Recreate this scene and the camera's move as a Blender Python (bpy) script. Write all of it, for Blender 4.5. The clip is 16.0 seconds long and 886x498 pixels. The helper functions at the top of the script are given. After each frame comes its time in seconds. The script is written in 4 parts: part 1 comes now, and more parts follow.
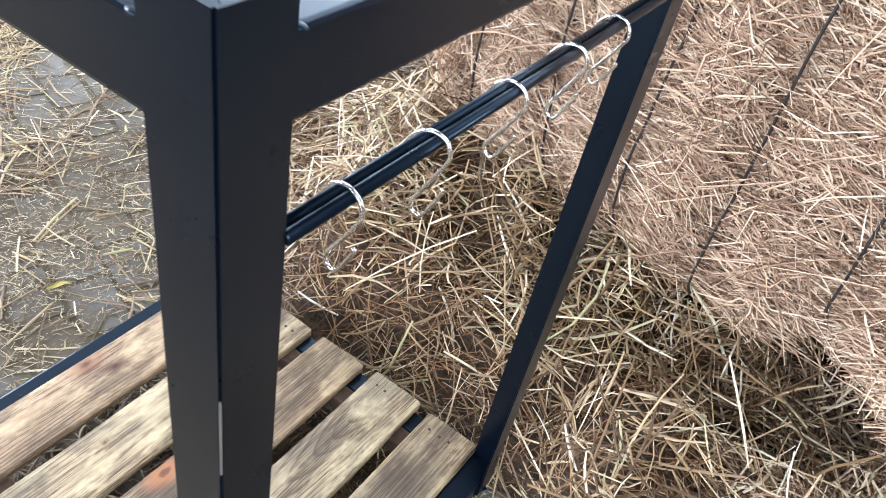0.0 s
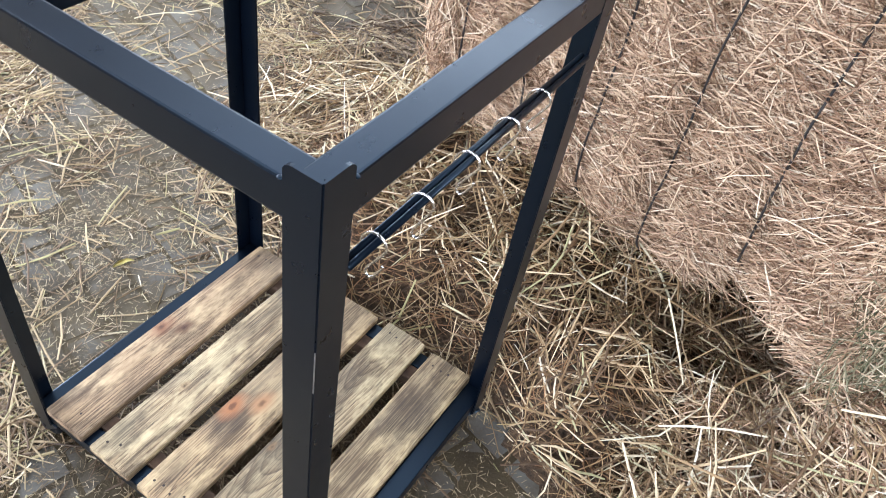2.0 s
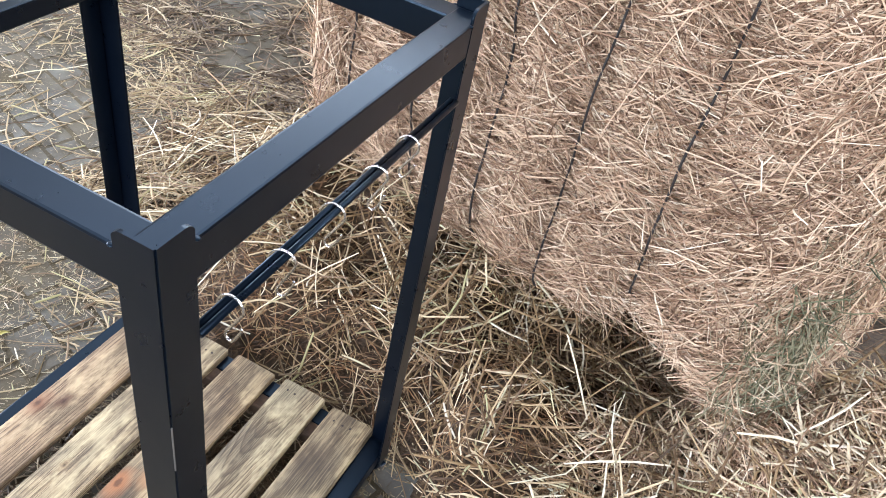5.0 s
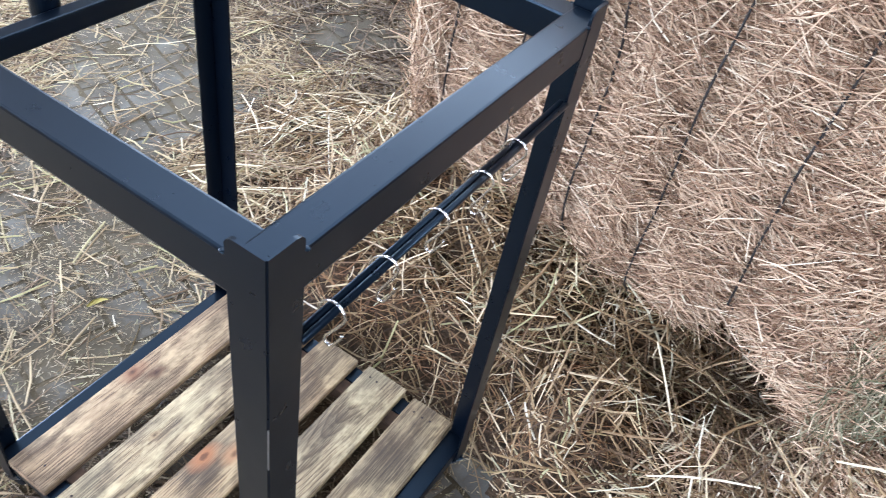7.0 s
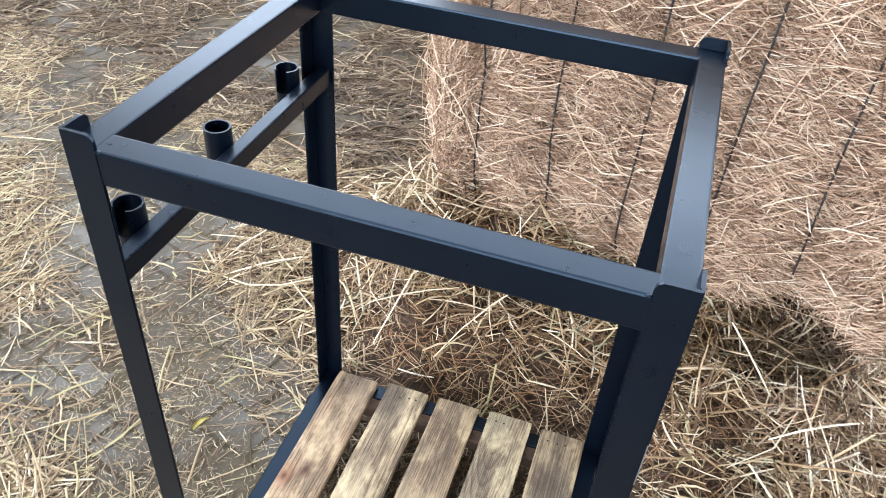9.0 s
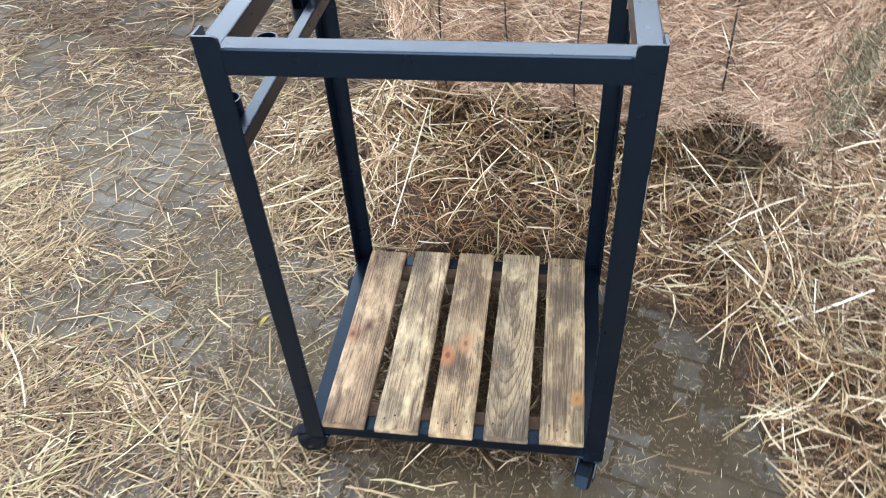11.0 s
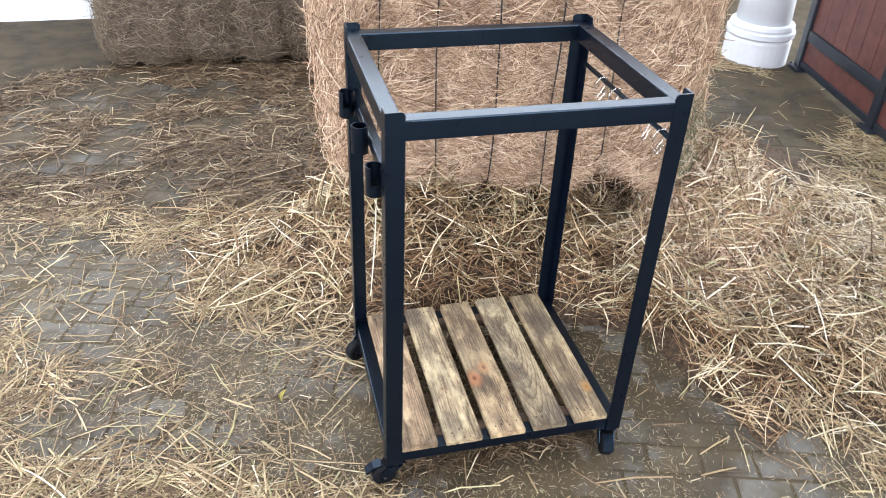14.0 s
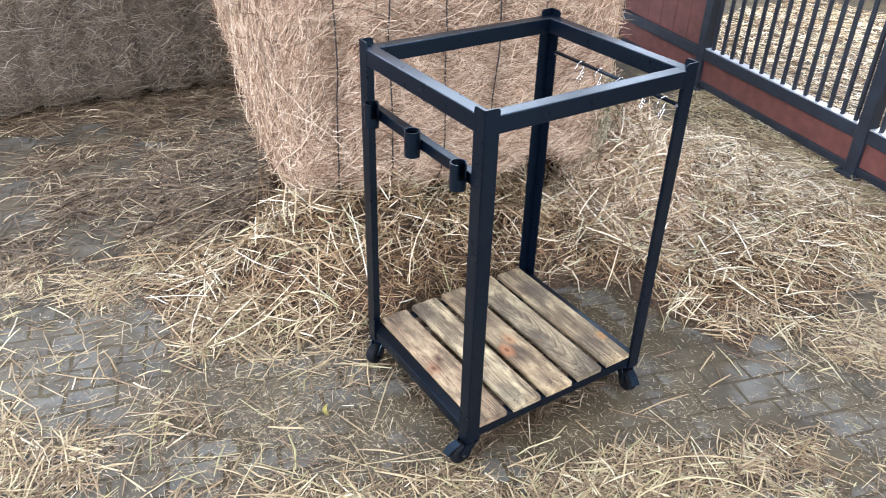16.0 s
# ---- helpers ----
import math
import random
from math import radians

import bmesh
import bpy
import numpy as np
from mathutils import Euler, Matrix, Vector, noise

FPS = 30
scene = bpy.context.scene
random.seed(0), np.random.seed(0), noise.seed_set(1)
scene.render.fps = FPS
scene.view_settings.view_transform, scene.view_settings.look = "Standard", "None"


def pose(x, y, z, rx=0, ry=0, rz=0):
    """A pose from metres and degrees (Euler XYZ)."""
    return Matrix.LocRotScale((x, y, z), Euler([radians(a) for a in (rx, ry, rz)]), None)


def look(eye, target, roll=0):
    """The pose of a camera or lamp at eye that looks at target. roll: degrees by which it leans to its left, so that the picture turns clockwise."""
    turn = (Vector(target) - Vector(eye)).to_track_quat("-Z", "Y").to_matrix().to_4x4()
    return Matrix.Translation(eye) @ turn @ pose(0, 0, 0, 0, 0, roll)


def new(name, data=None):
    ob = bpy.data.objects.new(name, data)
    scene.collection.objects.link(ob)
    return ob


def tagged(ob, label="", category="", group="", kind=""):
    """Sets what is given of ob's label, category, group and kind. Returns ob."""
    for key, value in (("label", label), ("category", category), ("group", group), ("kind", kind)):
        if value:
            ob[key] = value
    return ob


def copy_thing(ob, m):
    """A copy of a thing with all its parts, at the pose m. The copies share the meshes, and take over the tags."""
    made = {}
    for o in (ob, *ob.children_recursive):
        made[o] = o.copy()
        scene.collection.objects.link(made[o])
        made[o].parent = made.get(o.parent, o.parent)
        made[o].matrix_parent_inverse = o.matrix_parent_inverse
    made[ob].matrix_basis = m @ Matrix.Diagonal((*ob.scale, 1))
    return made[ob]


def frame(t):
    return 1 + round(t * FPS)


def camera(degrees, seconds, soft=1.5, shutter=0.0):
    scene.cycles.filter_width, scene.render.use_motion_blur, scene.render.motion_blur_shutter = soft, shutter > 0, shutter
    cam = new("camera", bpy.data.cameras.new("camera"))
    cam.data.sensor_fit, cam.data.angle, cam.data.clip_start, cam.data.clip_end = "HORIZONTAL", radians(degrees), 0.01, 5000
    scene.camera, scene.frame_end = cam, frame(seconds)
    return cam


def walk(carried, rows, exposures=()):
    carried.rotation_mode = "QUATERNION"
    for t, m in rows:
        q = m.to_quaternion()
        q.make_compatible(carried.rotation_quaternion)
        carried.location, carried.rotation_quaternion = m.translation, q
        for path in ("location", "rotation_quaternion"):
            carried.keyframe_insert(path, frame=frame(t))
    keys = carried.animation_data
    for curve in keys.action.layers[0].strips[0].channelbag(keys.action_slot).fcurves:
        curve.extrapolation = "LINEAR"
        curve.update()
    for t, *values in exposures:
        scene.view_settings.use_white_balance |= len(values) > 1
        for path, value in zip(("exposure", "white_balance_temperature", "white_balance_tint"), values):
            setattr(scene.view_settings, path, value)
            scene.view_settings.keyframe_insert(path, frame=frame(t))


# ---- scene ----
cam = camera(59.6, 16.0, 0.9, 0.4)
PATH = [
    (0, (0.537, -0.171, 1.247), (-0.142, 1.183, -0.06), 13.6),
    (0.5, (0.553, -0.225, 1.332), (-0.128, 1.078, -0.024), 13.1),
    (1, (0.585, -0.289, 1.444), (-0.058, 0.946, 0.008), 12.7),
    (1.5, (0.623, -0.34, 1.499), (0.019, 0.897, 0.048), 13.0),
    (2, (0.627, -0.359, 1.527), (0.023, 0.916, 0.11), 12.0),
    (2.5, (0.645, -0.335, 1.538), (0.043, 0.975, 0.152), 11.2),
    (3, (0.646, -0.322, 1.537), (0.062, 1.019, 0.173), 11.3),
    (3.5, (0.648, -0.331, 1.528), (0.093, 1.037, 0.179), 11.6),
    (4, (0.656, -0.32, 1.527), (0.134, 1.076, 0.193), 12.1),
    (4.2, (0.659, -0.318, 1.523), (0.15, 1.09, 0.196), 12.2),
    (6.3, (0.663, -0.28, 1.533), (0.211, 1.175, 0.237), 14.3),
    (6.5, (0.645, -0.276, 1.533), (0.143, 1.135, 0.208), 13.6),
    (7, (0.616, -0.288, 1.528), (-0.006, 1.022, 0.15), 12.0),
    (7.5, (0.61, -0.3, 1.541), (-0.106, 0.95, 0.154), 8.4),
    (8, (0.492, -0.397, 1.565), (-0.211, 0.926, 0.24), 3.4),
    (8.2, (0.396, -0.477, 1.553), (-0.252, 0.943, 0.303), 4.7),
    (10.3, (0.217, -0.667, 1.606), (-0.024, 0.831, 0.302), 0.7),
    (10.5, (0.223, -0.742, 1.602), (-0.025, 0.725, 0.266), -0.4),
    (11, (0.194, -0.988, 1.644), (-0.071, 0.461, 0.29), -3.9),
    (11.5, (0.006, -1.114, 1.653), (-0.078, 0.409, 0.36), -4.9),
    (12, (-0.16, -1.197, 1.697), (-0.023, 0.372, 0.464), -2.0),
    (12.5, (-0.203, -1.243, 1.726), (-0.098, 0.346, 0.516), -0.1),
    (13, (-0.194, -1.305, 1.759), (-0.159, 0.322, 0.597), -0.9),
    (13.5, (-0.296, -1.382, 1.755), (-0.072, 0.261, 0.636), 0.8),
    (14, (-0.601, -1.42, 1.744), (-0.159, 0.195, 0.65), 2.5),
    (14.5, (-0.793, -1.295, 1.719), (-0.215, 0.277, 0.626), 3.0),
    (15, (-1.036, -1.234, 1.741), (-0.317, 0.28, 0.65), 1.4),
    (15.5, (-1.254, -1.277, 1.769), (-0.403, 0.169, 0.679), 0.9),
    (16, (-1.308, -1.292, 1.769), (-0.369, 0.118, 0.706), 1.6),
]
# the clip's own brightening and white balance: seconds, stops, kelvin, tint
TONE = [
    (0, 0.14, 6230, 10), (0.5, 0.12, 6110, 10), (1, 0.12, 6250, 10), (1.5, 0.05, 6400, 10), (2.5, 0.0, 6380, 10), (4.2, -0.04, 6420, 10),
    (6.3, 0.02, 6050, 10), (7, -0.02, 5930, 10), (7.5, 0.05, 5920, 10), (8.2, 0.05, 6300, 10), (10.3, 0.0, 6450, 10), (11, -0.06, 6450, 10),
    (12, -0.05, 6480, 13), (13, -0.08, 6450, 13), (14, -0.08, 6680, 11), (14.5, -0.06, 6750, 10), (15, -0.02, 6560, 10), (16, -0.06, 6200, 11),
]
walk(cam, [(t, look(eye, target, roll)) for t, eye, target, roll in PATH], TONE)


# ---- world, light ----
world = bpy.data.worlds.new("sky")
scene.world = world
world.use_nodes = True
wn = world.node_tree.nodes
sky = wn.new("ShaderNodeTexSky")
sky.sky_type, sky.sun_disc = "NISHITA", False
sky.sun_elevation, sky.sun_rotation = radians(38), radians(160)
wn["Background"].inputs[1].default_value = 0.12
world.node_tree.links.new(sky.outputs[0], wn["Background"].inputs[0])

sun = new("sun", bpy.data.lights.new("sun", "SUN"))
sun.data.energy, sun.data.angle, sun.data.color = 1.0, radians(12), (1.0, 0.96, 0.9)
sun.matrix_world = look((0, 0, 0), (-0.3, 0.75, -0.65))


def opening_lamp(name, eye, target, w, h, watts, colour):
    """Daylight that enters through an opening of the building; the east one is added fill."""
    lamp = new(name, bpy.data.lights.new(name, "AREA"))
    lamp.data.shape, lamp.data.size, lamp.data.size_y = "RECTANGLE", w, h
    lamp.data.energy, lamp.data.color = watts, colour
    lamp.matrix_world = look(eye, target)
    return lamp


opening_lamp("door_daylight", (0.2, -4.9, 1.9), (0.2, 0, 1.0), 5.6, 3.2, 660, (0.778, 0.842, 1.0))
opening_lamp("skylight_daylight", (-0.1, 2.2, 4.35), (-0.1, 2.2, 0), 6.3, 3.9, 285, (0.75, 0.828, 1.0))
opening_lamp("west_daylight", (-5.9, 0.0, 2.2), (0, 0.6, 0.6), 4.2, 2.0, 790, (0.785, 0.85, 1.0))
# unseen opening, added to brighten the stall bedding and the right floor
opening_lamp("east_daylight", (6.3, 1.4, 2.5), (3.2, 1.4, 0.3), 2.6, 1.4, 540, (0.82, 0.885, 1.0))
opening_lamp("clerestory_daylight", (-0.15, 4.48, 3.3), (-0.5, 1.2, 1.0), 10.6, 1.3, 440, (0.76, 0.86, 1.0))


# ---- materials ----
def material(name, rough=0.6, metal=0.0):
    m = bpy.data.materials.new(name)
    m.use_nodes = True
    b = m.node_tree.nodes["Principled BSDF"]
    b.inputs["Roughness"].default_value, b.inputs["Metallic"].default_value = rough, metal
    return m, m.node_tree.nodes, m.node_tree.links, b


def tex_coord(nodes, links, scale=(1, 1, 1), kind="Object", offset=None):
    tc, mp = nodes.new("ShaderNodeTexCoord"), nodes.new("ShaderNodeMapping")
    mp.inputs["Scale"].default_value = scale
    if offset:
        mp.inputs["Location"].default_value = offset
    links.new(tc.outputs[kind], mp.inputs[0])
    return mp.outputs[0]


def noise_tex(nodes, links, vec, scale, detail=4, rough=0.6, distort=0.0):
    n = nodes.new("ShaderNodeTexNoise")
    n.inputs["Scale"].default_value, n.inputs["Detail"].default_value = scale, detail
    n.inputs["Roughness"].default_value, n.inputs["Distortion"].default_value = rough, distort
    links.new(vec, n.inputs["Vector"])
    return n.outputs[0]


def ramp(nodes, links, fac, stops):
    r = nodes.new("ShaderNodeValToRGB")
    e = r.color_ramp.elements
    while len(e) < len(stops):
        e.new(0.5)
    for k, (p, c) in enumerate(stops):
        e[k].position, e[k].color = p, (*c, 1)
    links.new(fac, r.inputs[0])
    return r.outputs[0]


def mix(nodes, links, fac, a, b, mode="MIX"):
    x = nodes.new("ShaderNodeMix")
    x.data_type, x.blend_type = "RGBA", mode
    for sock, v in ((x.inputs[0], fac), (x.inputs[6], a), (x.inputs[7], b)):
        if isinstance(v, (int, float)):
            sock.default_value = v
        elif isinstance(v, tuple):
            sock.default_value = (*v, 1)
        else:
            links.new(v, sock)
    return x.outputs[2]


def bump(nodes, links, height, bsdf, strength, dist):
    b = nodes.new("ShaderNodeBump")
    b.inputs["Strength"].default_value, b.inputs["Distance"].default_value = strength, dist
    links.new(height, b.inputs["Height"])
    links.new(b.outputs[0], bsdf.inputs["Normal"])


def steel_paint():
    m, n, l, b = material("blue_black_enamel", 0.36)
    v = tex_coord(n, l)
    grime = noise_tex(n, l, v, 9, 5)
    l.new(ramp(n, l, grime, [(0.35, (0.0010, 0.0023, 0.0056)), (0.66, (0.0014, 0.0030, 0.0070)), (0.85, (0.0026, 0.0048, 0.0100))]), b.inputs["Base Color"])
    l.new(ramp(n, l, noise_tex(n, l, v, 30, 3), [(0.3, (0.27, 0.27, 0.27)), (0.75, (0.31, 0.31, 0.31))]), b.inputs["Roughness"])
    b.inputs["Specular IOR Level"].default_value = 0.36
    b.inputs["Specular Tint"].default_value = (0.52, 0.77, 1.0, 1)
    return m


def plank_wood(seed, pith, knots, stains, streaky, tone):
    """Flat-sawn softwood: rings about a pith line (x, depth, slope) below the face, black fibre streaks, stains (x, y, size, strength)."""
    m, n, l, b = material("pallet_wood", 0.78)
    tc, sep = n.new("ShaderNodeTexCoord"), n.new("ShaderNodeSeparateXYZ")
    pos = tc.outputs["Object"]
    l.new(pos, sep.inputs[0])

    def op(kind, a, b_, c=None):
        q = n.new("ShaderNodeMath")
        q.operation = kind
        for k, value in enumerate((a, b_, c)):
            if value is None:
                continue
            if isinstance(value, (int, float)):
                q.inputs[k].default_value = value
            else:
                l.new(value, q.inputs[k])
        return q.outputs[0]

    def spot(x, y, squash, wobble):
        """Distance from a mark at (x, y), drawn out along the fibres."""
        dx = op("SUBTRACT", sep.outputs[0], x)
        dy = op("MULTIPLY", op("SUBTRACT", sep.outputs[1], y), squash)
        d = op("SQRT", op("ADD", op("MULTIPLY", dx, dx), op("MULTIPLY", dy, dy)), 0)
        return op("MULTIPLY_ADD", noise_tex(n, l, pos, 38, 4, 0.65), wobble, op("SUBTRACT", d, wobble * 0.5))

    warp = noise_tex(n, l, tex_coord(n, l, (14, 3.2, 3), offset=(seed, seed * 2.0, 0)), 1.5, 2)
    cx = op("MULTIPLY_ADD", warp, 0.010, op("SUBTRACT", sep.outputs[0], pith[0] + 0.005))
    depth = op("ADD", op("MULTIPLY_ADD", sep.outputs[1], pith[2], pith[1]), sep.outputs[2])
    depth = op("MULTIPLY_ADD", noise_tex(n, l, tex_coord(n, l, (1, 2.2, 1), offset=(seed * 4, 0, 0)), 2, 1), 0.010, depth)
    d = op("SQRT", op("ADD", op("MULTIPLY", cx, cx), op("MULTIPLY", depth, depth)), 0)
    for kx, ky, r, tint in knots:
        near = spot(kx, ky, 0.45, 0.006)
        d = op("ADD", d, op("DIVIDE", r * 0.0016, op("MAXIMUM", op("ADD", near, 0.006), 0.006)))
    rings = op("FRACT", op("DIVIDE", d, 0.0050), 0)
    fine = noise_tex(n, l, tex_coord(n, l, (1, 0.011, 1), offset=(seed, 0, 0)), 500, 3, 0.65)
    streak = noise_tex(n, l, tex_coord(n, l, (1, 0.015, 1), offset=(seed * 3, 0, 0)), 420, 3, 0.65)
    worn = noise_tex(n, l, tex_coord(n, l, (1, 0.42, 1), offset=(seed * 9, 0, 0)), 16, 4, 0.65)
    saw = noise_tex(n, l, tex_coord(n, l, (0.06, 1, 1)), 330, 2)
    col = ramp(n, l, rings, [(0.0, (0.50, 0.41, 0.285)), (0.5, (0.45, 0.36, 0.245)), (0.70, (0.36, 0.275, 0.18)), (0.90, (0.115, 0.078, 0.048)), (1.0, (0.42, 0.335, 0.23))])
    col = mix(n, l, 0.17, col, ramp(n, l, fine, [(0.40, (0.10, 0.072, 0.048)), (0.48, (0.46, 0.375, 0.265)), (0.60, (0.72, 0.63, 0.48))]))
    # cream where the face is rubbed clean, grey-brown where it is weathered
    col = mix(n, l, ramp(n, l, worn, [(0.42, (0.78, 0.78, 0.78)), (0.53, (0, 0, 0))]), col, (0.72, 0.63, 0.445))
    grey = noise_tex(n, l, tex_coord(n, l, (1, 0.3, 1), offset=(seed * 2, seed * 7, 0)), 8, 4)
    fibre = ramp(n, l, fine, [(0.42, (1, 1, 1)), (0.60, (0.55, 0.55, 0.55))])
    col = mix(n, l, op("MULTIPLY", ramp(n, l, grey, [(0.47, (0, 0, 0)), (0.62, (0.85, 0.85, 0.85))]), fibre), col, (0.17, 0.148, 0.115))
    where = op("MULTIPLY", ramp(n, l, streak, [(0.56 - 0.035 * streaky, (0, 0, 0)), (0.60 - 0.035 * streaky, (1, 1, 1))]), ramp(n, l, worn, [(0.44, (0.03, 0.03, 0.03)), (0.60, (0.75, 0.75, 0.75))]))
    col = mix(n, l, where, col, (0.060, 0.046, 0.036))
    dirt = noise_tex(n, l, tex_coord(n, l, (1, 0.30, 1), offset=(seed * 5, seed * 3, 0)), 13, 5, 0.7)
    col = mix(n, l, op("MULTIPLY", ramp(n, l, dirt, [(0.46, (0, 0, 0)), (0.57, (0.86, 0.86, 0.86))]), fibre), col, (0.088, 0.064, 0.041))
    for sx, sy, size, strength in stains:
        mask = ramp(n, l, spot(sx, sy, 0.55, 0.055), [(0.0, (strength,) * 3), (size * 0.5, (strength * 0.85,) * 3), (size, (0, 0, 0))])
        col = mix(n, l, op("MULTIPLY", mask, fibre), col, (0.060, 0.047, 0.038))
    for kx, ky, r, tint in knots:
        near = spot(kx, ky, 0.62, 0.016)
        col = mix(n, l, ramp(n, l, near, [(r * 0.8, (0.8, 0.8, 0.8)), (r * 2.3, (0, 0, 0))]), col, tint)
        col = mix(n, l, ramp(n, l, near, [(r * 0.30, (0.85, 0.85, 0.85)), (r * 0.60, (0, 0, 0))]), col, tuple(c * 0.3 for c in tint))
    col = mix(n, l, 1.0, col, tone, "MULTIPLY")
    l.new(col, b.inputs["Base Color"])
    h = op("ADD", op("MULTIPLY", rings, -0.5), op("MULTIPLY_ADD", where, -1.2, op("MULTIPLY", saw, 0.4)))
    bump(n, l, h, b, 0.55, 0.0016)
    return m


def stalks(name, stops, rough=0.55):
    """Dry stalks: each takes its own tone, with mottling along it."""
    m, n, l, b = material(name, rough)
    geo = n.new("ShaderNodeNewGeometry")
    col = ramp(n, l, geo.outputs["Random Per Island"], stops)
    mott = noise_tex(n, l, tex_coord(n, l), 35, 3)
    col = mix(n, l, ramp(n, l, mott, [(0.45, (0, 0, 0)), (0.8, (0.55, 0.55, 0.55))]), col, (0.26, 0.16, 0.085))
    l.new(col, b.inputs["Base Color"])
    b.inputs["Specular IOR Level"].default_value = 0.35
    return m


def packed_hay(name, dark, mid, light, stretch):
    m, n, l, b = material(name, 0.85)
    a = noise_tex(n, l, tex_coord(n, l, stretch), 90, 4, 0.7, 0.6)
    c = noise_tex(n, l, tex_coord(n, l, (stretch[2], stretch[1], stretch[0])), 70, 4, 0.7, 0.8)
    big = noise_tex(n, l, tex_coord(n, l), 5, 4)
    col = mix(n, l, 0.5, ramp(n, l, a, [(0.35, dark), (0.5, mid), (0.66, light)]), ramp(n, l, c, [(0.35, dark), (0.5, mid), (0.66, light)]))
    col = mix(n, l, ramp(n, l, big, [(0.4, (0, 0, 0)), (0.75, (0.5, 0.5, 0.5))]), col, dark)
    l.new(col, b.inputs["Base Color"])
    s = n.new("ShaderNodeMath")
    l.new(a, s.inputs[0])
    l.new(c, s.inputs[1])
    bump(n, l, s.outputs[0], b, 0.9, 0.008)
    return m


def earth(n, l, pos):
    """Trodden dirt with chaff in it: colour, relief, and a mask: moist beside the cart, painted shade at the back."""
    col = ramp(n, l, noise_tex(n, l, pos, 3.5, 6, 0.65), [(0.34, (0.165, 0.120, 0.052)), (0.5, (0.235, 0.178, 0.080)), (0.66, (0.33, 0.262, 0.134))])
    chaff = noise_tex(n, l, pos, 210, 4, 0.75)
    col = mix(n, l, ramp(n, l, chaff, [(0.52, (0, 0, 0)), (0.62, (0.75, 0.75, 0.75))]), col, (0.52, 0.44, 0.30))
    speck = noise_tex(n, l, pos, 150, 6, 0.85)
    col = mix(n, l, ramp(n, l, speck, [(0.38, (0.7, 0.7, 0.7)), (0.48, (0, 0, 0))]), col, (0.14, 0.105, 0.068))
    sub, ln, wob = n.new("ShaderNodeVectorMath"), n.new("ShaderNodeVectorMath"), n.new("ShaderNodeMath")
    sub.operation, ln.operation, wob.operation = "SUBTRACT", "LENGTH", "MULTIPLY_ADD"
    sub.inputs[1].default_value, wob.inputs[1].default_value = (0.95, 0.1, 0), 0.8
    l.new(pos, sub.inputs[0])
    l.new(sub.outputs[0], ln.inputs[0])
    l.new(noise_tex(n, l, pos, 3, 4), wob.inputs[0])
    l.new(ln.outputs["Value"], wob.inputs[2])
    damp_shade = ramp(n, l, wob.outputs[0], [(1.25, (0.92, 0.92, 0.92)), (1.62, (0, 0, 0))])
    # shade on the floor towards the bales, painted with the same dark soil
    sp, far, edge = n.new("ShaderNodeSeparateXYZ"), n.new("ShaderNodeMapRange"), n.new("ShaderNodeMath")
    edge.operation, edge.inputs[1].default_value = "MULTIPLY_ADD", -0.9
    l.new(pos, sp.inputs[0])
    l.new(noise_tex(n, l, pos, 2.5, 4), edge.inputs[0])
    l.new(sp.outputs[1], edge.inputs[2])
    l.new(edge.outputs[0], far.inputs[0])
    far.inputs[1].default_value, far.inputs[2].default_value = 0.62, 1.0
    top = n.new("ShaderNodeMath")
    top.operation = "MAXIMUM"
    l.new(damp_shade, top.inputs[0])
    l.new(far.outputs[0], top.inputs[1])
    damp_shade = top.outputs[0]
    col = mix(n, l, damp_shade, col, ramp(n, l, noise_tex(n, l, pos, 6, 5, 0.6), [(0.35, (0.030, 0.020, 0.008)), (0.62, (0.070, 0.050, 0.022))]))
    return col, chaff, speck, damp_shade


def dirt_floor():
    m, n, l, b = material("trodden_dirt", 0.88)
    pos = n.new("ShaderNodeNewGeometry").outputs["Position"]
    col, chaff, speck, damp_shade = earth(n, l, pos)
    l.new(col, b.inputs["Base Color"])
    both = n.new("ShaderNodeMath")
    l.new(chaff, both.inputs[0])
    l.new(speck, both.inputs[1])
    bump(n, l, both.outputs[0], b, 0.4, 0.006)
    return m


